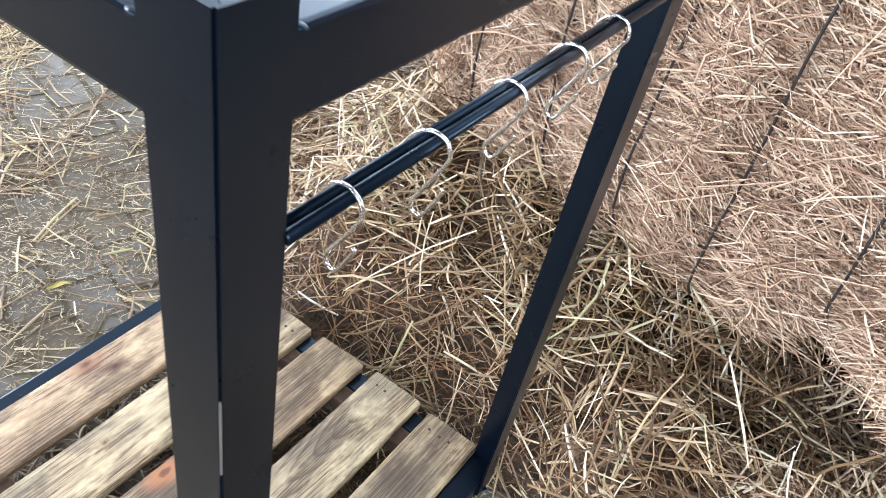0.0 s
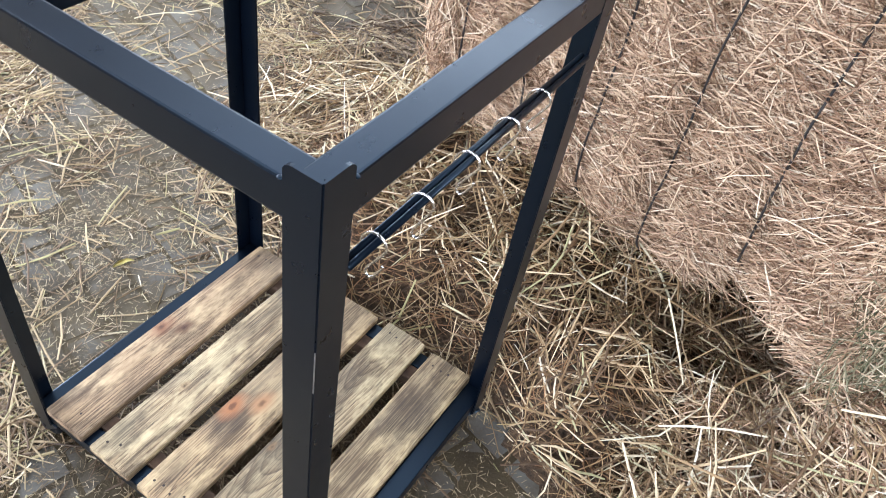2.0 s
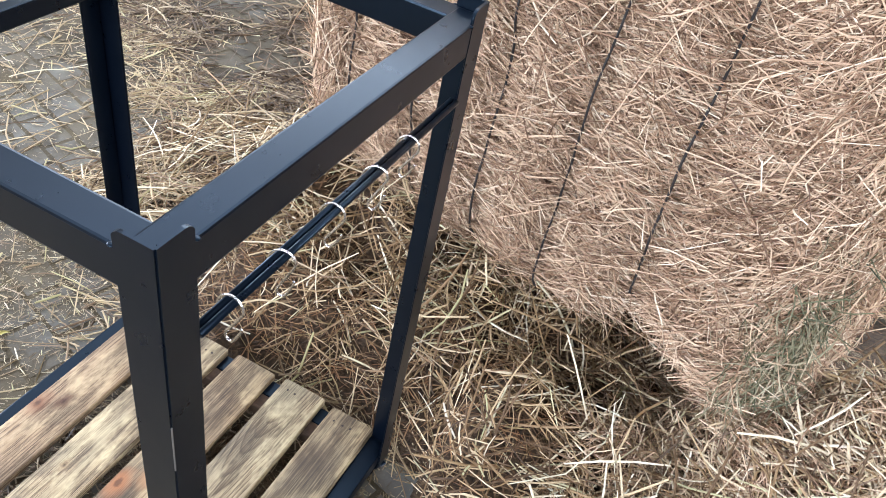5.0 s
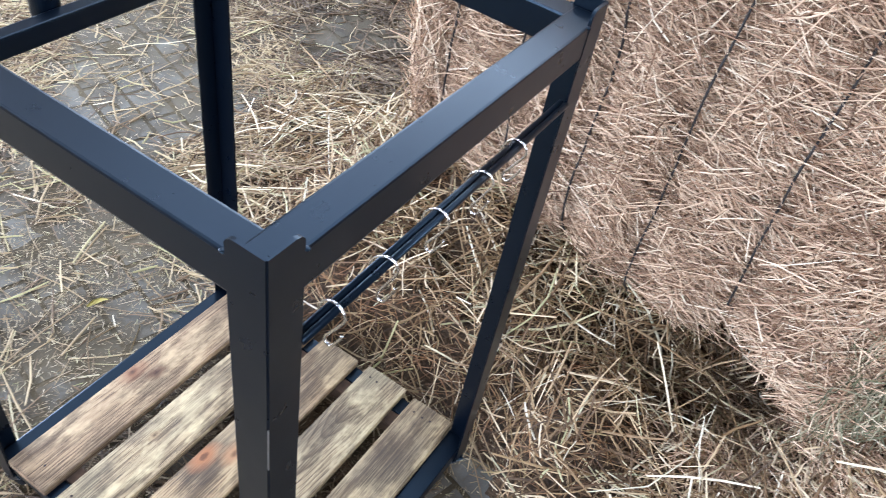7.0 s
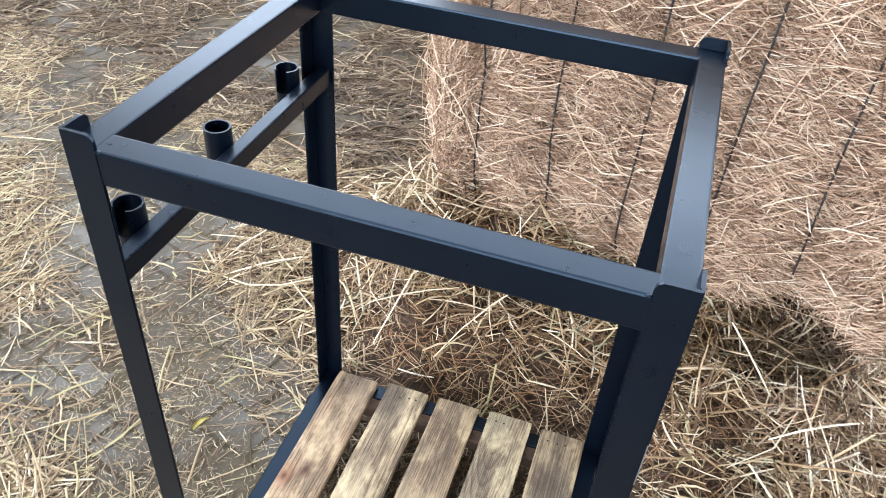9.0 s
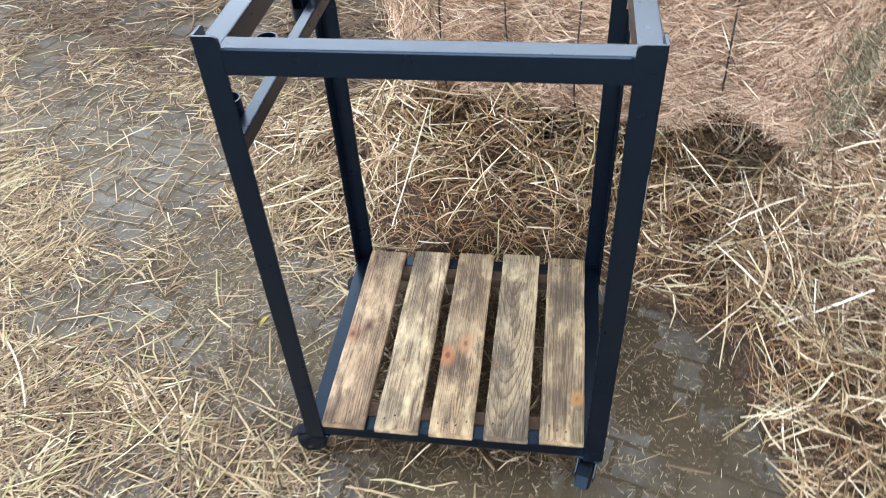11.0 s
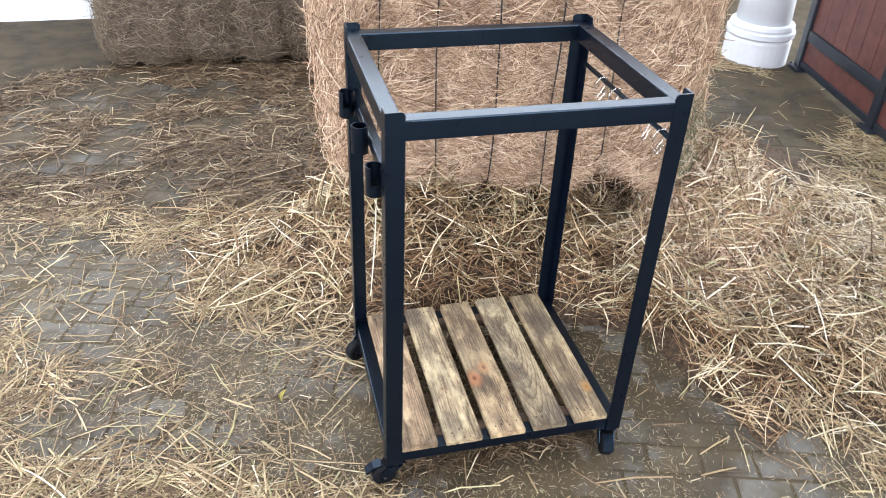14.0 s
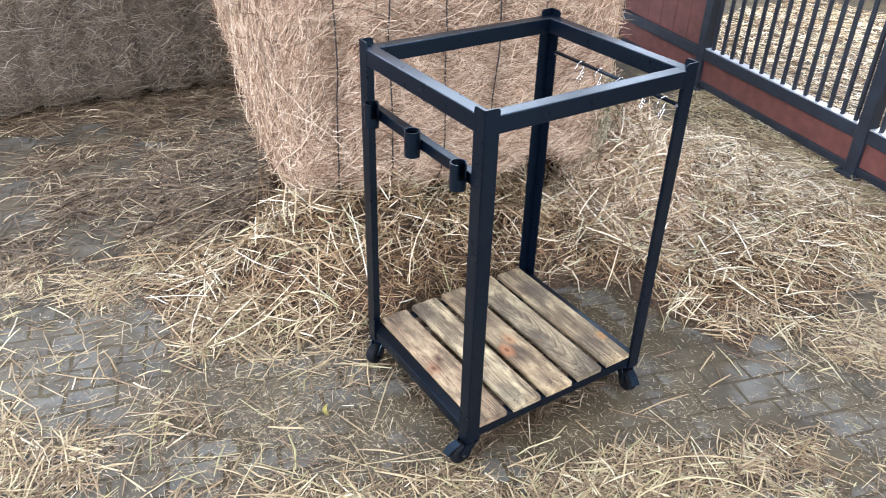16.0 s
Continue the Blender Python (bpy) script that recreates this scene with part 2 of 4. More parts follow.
def paver_stone():
    m, n, l, b = material("grey_paver", 0.6)
    info = n.new("ShaderNodeObjectInfo")
    pos = n.new("ShaderNodeNewGeometry").outputs["Position"]
    tone = noise_tex(n, l, pos, 7, 5)
    col = ramp(n, l, tone, [(0.35, (0.36, 0.365, 0.34)), (0.52, (0.50, 0.55, 0.56)), (0.68, (0.64, 0.71, 0.735))])
    col = mix(n, l, 0.22, col, ramp(n, l, info.outputs["Random"], [(0.0, (0.28, 0.27, 0.245)), (1.0, (0.58, 0.60, 0.605))]))
    soil, chaff, speck, damp_shade = earth(n, l, pos)
    dust = noise_tex(n, l, pos, 2.6, 8, 0.66)
    cover = ramp(n, l, dust, [(0.45, (0.10, 0.10, 0.10)), (0.55, (0.94, 0.94, 0.94))])
    sep, gx, less = n.new("ShaderNodeSeparateXYZ"), n.new("ShaderNodeMapRange"), n.new("ShaderNodeMath")
    l.new(pos, sep.inputs[0])
    l.new(sep.outputs[0], gx.inputs[0])
    for k, value in enumerate((-1.25, -0.55, 0.45, 1.0)):
        gx.inputs[k + 1].default_value = value
    less.operation = "MULTIPLY"
    l.new(cover, less.inputs[0])
    l.new(gx.outputs[0], less.inputs[1])
    cover = mix(n, l, damp_shade, less.outputs[0], ramp(n, l, dust, [(0.34, (0.88, 0.88, 0.88)), (0.52, (0.985, 0.985, 0.985))]))
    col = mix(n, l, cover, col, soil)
    l.new(col, b.inputs["Base Color"])
    l.new(ramp(n, l, cover, [(0.1, (0.42, 0.42, 0.42)), (0.9, (0.85, 0.85, 0.85))]), b.inputs["Roughness"])
    both = n.new("ShaderNodeMath")
    both.operation = "MULTIPLY"
    l.new(cover, both.inputs[0])
    l.new(speck, both.inputs[1])
    bump(n, l, both.outputs[0], b, 0.4, 0.004)
    return m


def plain(name, colour, rough, metal=0.0, vary=0.25, scale=8, relief=0.1):
    m, n, l, b = material(name, rough, metal)
    v = tex_coord(n, l)
    d = tuple(c * (1 - vary) for c in colour)
    u = tuple(min(1, c * (1 + vary * 0.6)) for c in colour)
    l.new(ramp(n, l, noise_tex(n, l, v, scale, 5, 0.65), [(0.3, d), (0.7, u)]), b.inputs["Base Color"])
    bump(n, l, noise_tex(n, l, v, scale * 20, 3), b, relief, 0.002)
    return m


STEEL = steel_paint()
BARE = plain("scraped_weld_metal", (0.42, 0.43, 0.45), 0.35, 0.9)
CHROME = plain("bright_zinc_wire", (0.76, 0.73, 0.70), 0.26, 1.0, 0.1)
RUBBER = plain("black_rubber", (0.006, 0.0065, 0.008), 0.7)
RUBBER.node_tree.nodes["Principled BSDF"].inputs["Specular IOR Level"].default_value = 0.15
NAIL = plain("rusty_nail", (0.045, 0.032, 0.026), 0.7, 0.3)
STRAW = stalks("golden_straw", [(0.0, (0.05, 0.028, 0.013)), (0.24, (0.15, 0.088, 0.042)), (0.5, (0.345, 0.228, 0.112)), (0.72, (0.57, 0.435, 0.258)), (0.86, (0.80, 0.68, 0.475)), (0.92, (0.43, 0.41, 0.21)), (1.0, (0.88, 0.81, 0.65))])
PALE_STRAW = stalks("pale_fresh_straw", [(0.0, (0.16, 0.10, 0.06)), (0.3, (0.42, 0.32, 0.19)), (0.6, (0.68, 0.55, 0.37)), (0.9, (0.86, 0.76, 0.57)), (1.0, (0.88, 0.80, 0.64))])
HAY = stalks("pink_tan_hay", [(0.0, (0.11, 0.057, 0.033)), (0.28, (0.31, 0.186, 0.112)), (0.6, (0.575, 0.394, 0.258)), (0.9, (0.765, 0.583, 0.405)), (1.0, (0.88, 0.76, 0.58))])
# browner hay of the far bale, darkened further to paint its shade
SHADED_HAY = stalks("shaded_brown_hay", [(0.0, (0.05, 0.035, 0.023)), (0.5, (0.155, 0.117, 0.078)), (0.88, (0.25, 0.20, 0.138)), (1.0, (0.42, 0.36, 0.26))])
# pink hay, darkened to paint the shade in gaps of the coat
HAY_SHADE_CORE = packed_hay("shaded_pink_hay", (0.075, 0.036, 0.022), (0.24, 0.135, 0.085), (0.45, 0.29, 0.20), (0.25, 1, 1))
SHADED_CORE = packed_hay("packed_shaded_hay", (0.035, 0.024, 0.017), (0.10, 0.072, 0.052), (0.19, 0.145, 0.105), (0.25, 1, 1))
FINE_HAY = stalks("fine_brown_hay", [(0.0, (0.05, 0.026, 0.013)), (0.3, (0.18, 0.088, 0.038)), (0.6, (0.33, 0.178, 0.080)), (0.72, (0.31, 0.235, 0.105)), (0.88, (0.49, 0.34, 0.185)), (1.0, (0.60, 0.48, 0.31))])
GREEN_HAY = stalks("grey_green_hay", [(0.0, (0.035, 0.042, 0.020)), (0.45, (0.14, 0.145, 0.078)), (0.8, (0.34, 0.30, 0.19)), (1.0, (0.56, 0.45, 0.31))])
# near-black: the shade deep in the heap is put into this colour
HEAP_SHADE_CORE = packed_hay("shaded_packed_straw", (0.018, 0.010, 0.005), (0.065, 0.037, 0.017), (0.165, 0.10, 0.05), (0.3, 1, 1))
CHAFF = stalks("dusty_chaff", [(0.0, (0.10, 0.07, 0.038)), (0.4, (0.24, 0.18, 0.10)), (0.8, (0.42, 0.34, 0.205)), (0.95, (0.60, 0.51, 0.34)), (1.0, (0.34, 0.34, 0.14))])
BROWN_STRAW = stalks("trodden_brown_straw", [(0.0, (0.07, 0.045, 0.026)), (0.35, (0.24, 0.168, 0.105)), (0.7, (0.44, 0.34, 0.225)), (1.0, (0.66, 0.55, 0.40))])
FLOOR_STRAW = stalks("dull_floor_straw", [(0.0, (0.08, 0.048, 0.026)), (0.25, (0.20, 0.132, 0.072)), (0.5, (0.33, 0.238, 0.122)), (0.82, (0.52, 0.405, 0.235)), (0.92, (0.37, 0.34, 0.155)), (1.0, (0.76, 0.66, 0.47))])
# brown straw with shade painted in, for the back floor and below the deck
SHADED_STRAW = stalks("shaded_brown_straw", [(0.0, (0.035, 0.020, 0.010)), (0.5, (0.085, 0.053, 0.027)), (0.85, (0.175, 0.123, 0.068)), (1.0, (0.44, 0.35, 0.22))])
BATTEN = plain("rough_batten", (0.08, 0.046, 0.026), 0.85, 0, 0.5, 30, 0.4)
TWINE = plain("black_twine", (0.022, 0.018, 0.016), 0.7)
DIRT = dirt_floor()
PAVER = paver_stone()
WHITE = plain("white_masonry_paint", (0.74, 0.76, 0.77), 0.7, 0, 0.12, 3)
CEIL = plain("grey_boarding", (0.40, 0.40, 0.39), 0.8, 0, 0.2, 3)
BROWN_WALL = plain("dim_timber_wall", (0.12, 0.095, 0.075), 0.8, 0, 0.3, 3)
BOARD = plain("red_brown_board", (0.135, 0.046, 0.036), 0.5, 0, 0.35, 12)
GATE_STEEL = plain("dark_gate_steel", (0.016, 0.021, 0.030), 0.4, 0.0, 0.4, 10)
GALV = plain("pale_galvanised_lip", (0.42, 0.44, 0.47), 0.4, 0.4)


# ---- building helpers ----
def empty(name, at=(0, 0, 0)):
    ob = new(name)
    ob.location = at
    ob.empty_display_size = 0.05
    return ob


def part(name, bm, mat, parent=None, label="", smooth=False):
    me = bpy.data.meshes.new(name)
    bmesh.ops.recalc_face_normals(bm, faces=bm.faces)
    bm.to_mesh(me)
    bm.free()
    me.materials.append(mat)
    if smooth:
        me.shade_smooth()
    ob = new(name, me)
    ob.parent = parent
    if label:
        ob["label"] = label
    return ob


def box(bm, lo, hi, bevel=0.0, seg=2):
    c = [(a + b) / 2 for a, b in zip(lo, hi)]
    s = [abs(b - a) for a, b in zip(lo, hi)]
    r = bmesh.ops.create_cube(bm, size=1, matrix=Matrix.Translation(c) @ Matrix.Diagonal((*s, 1)))
    if bevel:
        edges = list({e for v in r["verts"] for e in v.link_edges})
        bmesh.ops.bevel(bm, geom=edges, offset=bevel, segments=seg, profile=0.6, affect="EDGES")
    return bm


def boxed(lo, hi, bevel=0.0, seg=2):
    return box(bmesh.new(), lo, hi, bevel, seg)


def prism(bm, outline, a, b, axis):
    """A flat outline pushed from a to b along an axis; its points give the two other axes in order."""
    def at(p, v):
        q = list(p)
        q.insert(axis, v)
        return bm.verts.new(q)
    A, B = [at(p, a) for p in outline], [at(p, b) for p in outline]
    bm.faces.new(A)
    bm.faces.new(B[::-1])
    for i in range(len(outline)):
        j = (i + 1) % len(outline)
        bm.faces.new((A[i], B[i], B[j], A[j]))
    return bm


def tube(points, r, sides=8, closed=False, smooth=True, steps=4):
    """A round wire along a smoothed run of points."""
    P = [Vector(p) for p in points]
    if smooth:
        Q = []
        for i in range(len(P) - 1):
            p0, p1, p2, p3 = P[max(i - 1, 0)], P[i], P[i + 1], P[min(i + 2, len(P) - 1)]
            for k in range(steps):
                t = k / steps
                Q.append(0.5 * ((2 * p1) + (p2 - p0) * t + (2 * p0 - 5 * p1 + 4 * p2 - p3) * t * t + (3 * p1 - p0 - 3 * p2 + p3) * t ** 3))
        P = Q + [P[-1]]
    bm, rings, side = bmesh.new(), [], None
    for i, p in enumerate(P):
        d = (P[min(i + 1, len(P) - 1)] - P[max(i - 1, 0)]).normalized()
        if side is None:
            side = d.orthogonal().normalized()
        side = (side - d * side.dot(d)).normalized()
        up = d.cross(side)
        rings.append([bm.verts.new(p + r * (math.cos(a) * side + math.sin(a) * up)) for a in [2 * math.pi * k / sides for k in range(sides)]])
    for a, b in zip(rings, rings[1:]):
        for k in range(sides):
            bm.faces.new((a[k], a[(k + 1) % sides], b[(k + 1) % sides], b[k]))
    bm.faces.new(rings[0])
    bm.faces.new(rings[-1][::-1])
    return bm


def lathe(bm, profile, axis_at=(0, 0), sides=32):
    """A turned body about an upright axis; profile: radius, height."""
    rings = [[bm.verts.new((axis_at[0] + r * math.cos(2 * math.pi * k / sides), axis_at[1] + r * math.sin(2 * math.pi * k / sides), z)) for k in range(sides)] for r, z in profile]
    for a, b in zip(rings, rings[1:]):
        for k in range(sides):
            bm.faces.new((a[k], a[(k + 1) % sides], b[(k + 1) % sides], b[k]))
    bm.faces.new(rings[0])
    bm.faces.new(rings[-1][::-1])
    return bm


rng = np.random.default_rng(7)
_LAT = rng.random((64, 64))


def value_noise(x, y):
    xi, yi = np.floor(x).astype(int), np.floor(y).astype(int)
    fx, fy = x - xi, y - yi
    fx, fy = fx * fx * (3 - 2 * fx), fy * fy * (3 - 2 * fy)
    g = lambda a, b: _LAT[a % 64, b % 64]
    return (g(xi, yi) * (1 - fx) + g(xi + 1, yi) * fx) * (1 - fy) + (g(xi, yi + 1) * (1 - fx) + g(xi + 1, yi + 1) * fx) * fy


def fbm(x, y, scale, octaves=4):
    """Smooth random relief, about 0 to 1."""
    s, a, tot = 0.0, 0.5, 0.0
    for k in range(octaves):
        s = s + a * value_noise(x * scale + 17.3 * k, y * scale + 5.1 * k)
        tot, a, scale = tot + a, a * 0.5, scale * 2.03
    return s / tot


def unit(v):
    return v / np.maximum(np.linalg.norm(v, axis=-1, keepdims=True), 1e-9)


def mesh_from(name, verts, quads, mat, smooth=False):
    me = bpy.data.meshes.new(name)
    nq = len(quads)
    me.vertices.add(len(verts))
    me.vertices.foreach_set("co", verts.astype(np.float32).ravel())
    me.loops.add(nq * 4)
    me.loops.foreach_set("vertex_index", quads.astype(np.int32).ravel())
    me.polygons.add(nq)
    me.polygons.foreach_set("loop_start", np.arange(0, nq * 4, 4, dtype=np.int32))
    me.update(calc_edges=True)
    me.validate()
    if smooth:
        me.shade_smooth()
    me.materials.append(mat)
    return me


def stalk_mesh(name, pos, along, normal, length, width, mat, curl=0.1, kink=0.15, segs=2):
    """Many dry stalks, each a bent, ridged blade. pos: middle; along, normal: unit rows."""
    n = len(pos)
    side = unit(np.cross(along, normal))
    up = np.cross(side, along)
    roll = rng.normal(0, 0.6, n)[:, None]
    side, up = side * np.cos(roll) + up * np.sin(roll), up * np.cos(roll) - side * np.sin(roll)
    t = np.linspace(-0.5, 0.5, segs + 1)
    b1 = rng.normal(0, curl, n) * length
    b2 = rng.normal(0, curl * 0.6, n) * length
    kk = rng.normal(0, kink, n) * length * (rng.random(n) < 0.3)
    rings = []
    for k, s in enumerate(t):
        w = width * (1.0 if 0 < k < segs else 0.72)
        bow = (0.25 - s * s)
        c = pos + along * (s * length)[:, None] + side * (b1 * bow * 4 * 0.5 + kk * max(s, 0))[:, None] + up * (b2 * bow * 2)[:, None]
        rings += [c - side * (w * 0.5)[:, None], c + up * (w * 0.42)[:, None], c + side * (w * 0.5)[:, None]]
    verts = np.stack(rings, 1)
    m = verts.shape[1]
    q = []
    for k in range(segs):
        a = 3 * k
        q += [[a, a + 1, a + 4, a + 3], [a + 1, a + 2, a + 5, a + 4]]
    quads = (np.arange(n)[:, None, None] * m + np.array(q)[None]).reshape(-1, 4)
    return mesh_from(name, verts.reshape(-1, 3), quads, mat)


# ---- ground ----
def segment_fall(x, y, ax, ay, bx, by, r):
    """1 on a line from a to b, falling to 0 at r from it."""
    dx, dy = bx - ax, by - ay
    t = np.clip(((x - ax) * dx + (y - ay) * dy) / (dx * dx + dy * dy), 0, 1)
    d = np.hypot(x - ax - t * dx, y - ay - t * dy) / r
    return np.clip(1 - d, 0, 1)


def bale_front(x):
    return 1.14 - 0.24 * (x - 0.07)


def heap_height(x, y):
    """The loose straw in front of the bale: a bank against it that thins out to both sides."""
    rag = (fbm(x, y, 3.0, 3) - 0.5) * 0.42
    front = np.where(x > 0.42, 0.60 - 0.5 * np.clip(x - 0.42, 0, 0.26) - 0.55 * np.clip((x - 0.68) / 0.12, 0, 1), 0.66 + 0.33 * np.clip(-x - 0.2, 0, 2)) + rag * 0.55
    gap = bale_front(x) - y
    s = np.clip((y - front) / np.maximum(bale_front(x) - 0.03 - front, 0.15), 0, 1)
    bank = 0.28 * np.clip(1 - np.abs(x - 0.05) / 1.02, 0, 1) ** 0.6 * np.clip(1 - (-0.24 - x) / 0.45, 0.26, 1)
    right = 0.088 * np.clip((x - 0.45) / 0.3, 0, 1) * np.clip((2.3 - x) / 0.5, 0, 1)
    h = np.maximum(bank, right) * (s ** 0.55) * (0.22 + 1.55 * fbm(x + 9, y, 6.2, 3))
    # hollow below the bale's edge, and hay that slumped off its far corner
    hollow = np.clip(1.4 * (1 - np.hypot((x - 0.77) / 0.27, (gap - 0.0) / 0.09)), 0, 1)
    h = h * (1 - hollow)
    slump = 0.42 * np.clip(1 - np.hypot((x - 1.20) / 0.42, (y - 0.98) / 0.40), 0, 1) ** 0.9
    h = np.maximum(h, slump * (0.7 + 0.6 * fbm(x, y + 4, 5, 3)))
    under = (gap < -0.12 - 0.34 * np.exp(-((x - 0.75) / 0.2) ** 2)) & (gap > -0.80) & (x > -0.14) & (x < 0.98)
    return np.where(under, 0.285, h * np.where(gap < -0.1, np.clip((2.1 - y) / 0.7, 0, 1), 1))


def straw_cover(x, y):
    """How thickly the floor is strewn, 0 to 1."""
    n = fbm(x - 3, y + 8, 1.9, 4)
    c = np.clip((n - 0.32) * 3.6, 0, 0.8) * np.where(x < -0.45, 1.1, 0.8)
    c = np.maximum(c, (0.55 + 0.9 * n) * segment_fall(x, y, -2.8, 2.5, 0.4, 2.4, 1.5))
    c = np.maximum(c, (0.0 + 1.15 * n) * segment_fall(x, y, -2.0, 1.35, -0.5, 1.15, 0.6))
    c = np.maximum(c, (0.4 + 1.6 * n) * segment_fall(x, y, 1.3, 1.6, 2.2, 1.0, 0.9))
    c = np.maximum(c, (0.3 + 1.5 * n) * segment_fall(x, y, 2.30, 0.2, 2.6, 1.6, 0.75))
    c = np.maximum(c, 1.0 * segment_fall(x, y, -2.1, 0.6, -1.15, -0.9, 0.65))
    c = np.maximum(c, 1.1 * segment_fall(x, y, 1.35, 0.9, 1.5, 0.1, 0.75))
    c = np.maximum(c, 0.9 * segment_fall(x, y, 1.2, -0.4, 2.1, 0.4, 0.5))
    c = np.maximum(c, 1.7 * segment_fall(x, y, -0.05, -0.36, 0.45, -0.62, 0.34))
    c = np.maximum(c, 1.2 * segment_fall(x, y, 0.45, -0.62, 1.2, -0.75, 0.40))
    c = np.maximum(c, 0.7 * segment_fall(x, y, -0.7, -0.55, -0.2, -0.45, 0.3))
    c = np.maximum(c, 0.8 * segment_fall(x, y, -0.75, 0.95, -1.3, 1.2, 0.45))
    bare = segment_fall(x, y, -0.20, 0.30, 0.50, 0.20, 0.42)
    bare = np.maximum(bare, segment_fall(x, y, 0.4, 0.1, 0.72, -0.08, 0.30))
    bare = np.maximum(bare, 0.95 * segment_fall(x, y, -0.55, 0.16, -0.58, 0.66, 0.30))
    bare = np.maximum(bare, 0.8 * segment_fall(x, y, -0.60, 0.60, -1.15, 0.95, 0.42))
    bare = np.maximum(bare, 0.7 * segment_fall(x, y, -0.8, 0.36, -1.2, 0.45, 0.26))
    bare = np.maximum(bare, 0.7 * segment_fall(x, y, -1.3, 1.25, -1.7, 1.4, 0.35))
    bare = np.maximum(bare, 0.95 * segment_fall(x, y, 0.50, -0.20, 0.98, -0.42, 0.30))
    bare = np.maximum(bare, 0.9 * segment_fall(x, y, 1.2, 0.08, 1.42, -0.06, 0.20))
    bare = np.maximum(bare, 0.8 * segment_fall(x, y, 1.7, 2.2, 2.5, 2.3, 0.6))
    clump = np.clip((fbm(x + 31, y - 7, 3.8, 3) - 0.37) * 7.0, 0.05, 1.5)
    c = c * clump * np.where((x < -0.9) & (y > 1.0), 0.65, 1.0)
    wads = np.maximum(1.3 * segment_fall(x, y, -1.5, 0.6, -1.9, 1.0, 0.42), 1.3 * segment_fall(x, y, -0.85, 0.10, -0.45, -0.08, 0.20))
    c = np.maximum(c, 0.55 * segment_fall(x, y, 2.2, 0.1, 2.55, 1.4, 0.5))
    c = np.maximum(c, 1.0 * segment_fall(x, y, 1.5, 0.3, 2.2, 0.9, 0.7))
    c = np.maximum(c, wads * (0.3 + 1.2 * fbm(x - 17, y + 3, 9, 2)))
    return np.clip(c - 1.4 * bare * np.clip(1 - wads, 0, 1), np.where(x < -0.42, 0.07, 0.010), 1)


def dirt_height(x, y):
    near = segment_fall(x, y, 0.1, 0.05, 1.0, 0.0, 0.95)
    swept = segment_fall(x, y, 0.40, -0.12, 0.95, -0.40, 0.34)
    return -0.0012 - 0.0026 * swept - 0.0008 * np.clip((-0.4 - x) / 0.35, 0, 1) * np.clip((1.7 - y) / 0.5, 0, 1) + 0.0026 * near * (0.1 + fbm(x, y, 6, 3)) + 0.020 * np.clip(fbm(x, y, 1.9, 4) - 0.54, 0, 0.3) * np.clip((x + 1.1) / 0.5, 0.2, 1) + 0.0040 * (fbm(x, y, 14, 3) - 0.5)


gx = np.concatenate(([-9, -6, -4.5], np.arange(-3.4, 3.4, 0.035), [4.2, 5.5, 9]))
gy = np.concatenate(([-9, -5, -3], np.arange(-2.2, 4.0, 0.035), [4.6, 6, 9]))
X, Y = np.meshgrid(gx, gy, indexing="ij")
Z = dirt_height(X, Y)
idx = np.arange(X.size).reshape(X.shape)
quads = np.stack([idx[:-1, :-1], idx[1:, :-1], idx[1:, 1:], idx[:-1, 1:]], -1).reshape(-1, 4)
ground = new("ground", mesh_from("ground", np.stack([X, Y, Z], -1).reshape(-1, 3), quads, DIRT, True))
tagged(ground, "trodden brown dirt and chaff over old paving", "ground", kind="structure")


# ---- building shell ----
def wall(name, pieces, mat, label):
    bm = bmesh.new()
    for lo, hi in pieces:
        box(bm, lo, hi)
    return tagged(part(name, bm, mat), label, "wall", kind="structure")


wall("wall_north", [((-6, 4.55, -0.1), (7, 4.8, 2.6)), ((-6, 4.55, 4.0), (7, 4.8, 4.5)), ((-6, 4.55, 2.6), (-5.6, 4.8, 4.0)), ((5.25, 4.55, 2.6), (7, 4.8, 4.0))], WHITE, "white painted masonry wall with a band of high windows")
wall("wall_west", [((-6.25, -5.2, -0.1), (-6, 4.8, 1.15)), ((-6.25, -5.2, 3.3), (-6, 4.8, 4.5)), ((-6.25, -5.2, 1.15), (-6, -2.2, 3.3)), ((-6.25, 2.2, 1.15), (-6, 4.8, 3.3))], BROWN_WALL, "plain timber wall with a long window opening")
wall("wall_south", [((-6, -5.3, -0.1), (-2.4, -5.05, 4.5)), ((3.2, -5.3, -0.1), (7, -5.05, 4.5)), ((-2.4, -5.3, 3.5), (3.2, -5.05, 4.5))], BROWN_WALL, "plain timber wall with a wide open doorway")
wall("wall_east", [((6.4, -5.05, -0.1), (6.65, 4.55, 1.75)), ((6.4, -5.05, 3.25), (6.65, 4.55, 4.5)), ((6.4, -5.05, 1.75), (6.65, 0.05, 3.25)), ((6.4, 2.75, 1.75), (6.65, 4.55, 3.25))], BROWN_WALL, "plain timber wall with an added opening for the fill light")
bm = bmesh.new()
for lo, hi in (((-6.2, -5.2, 4.5), (6.6, 0.2, 4.62)), ((-6.2, 4.2, 4.5), (6.6, 4.7, 4.62)), ((-6.2, 0.2, 4.5), (-3.35, 4.2, 4.62)), ((3.15, 0.2, 4.5), (6.6, 4.2, 4.62))):
    box(bm, lo, hi)
tagged(part("ceiling", bm, CEIL), "grey boarded barn roof with a long skylight", "ceiling", kind="structure")


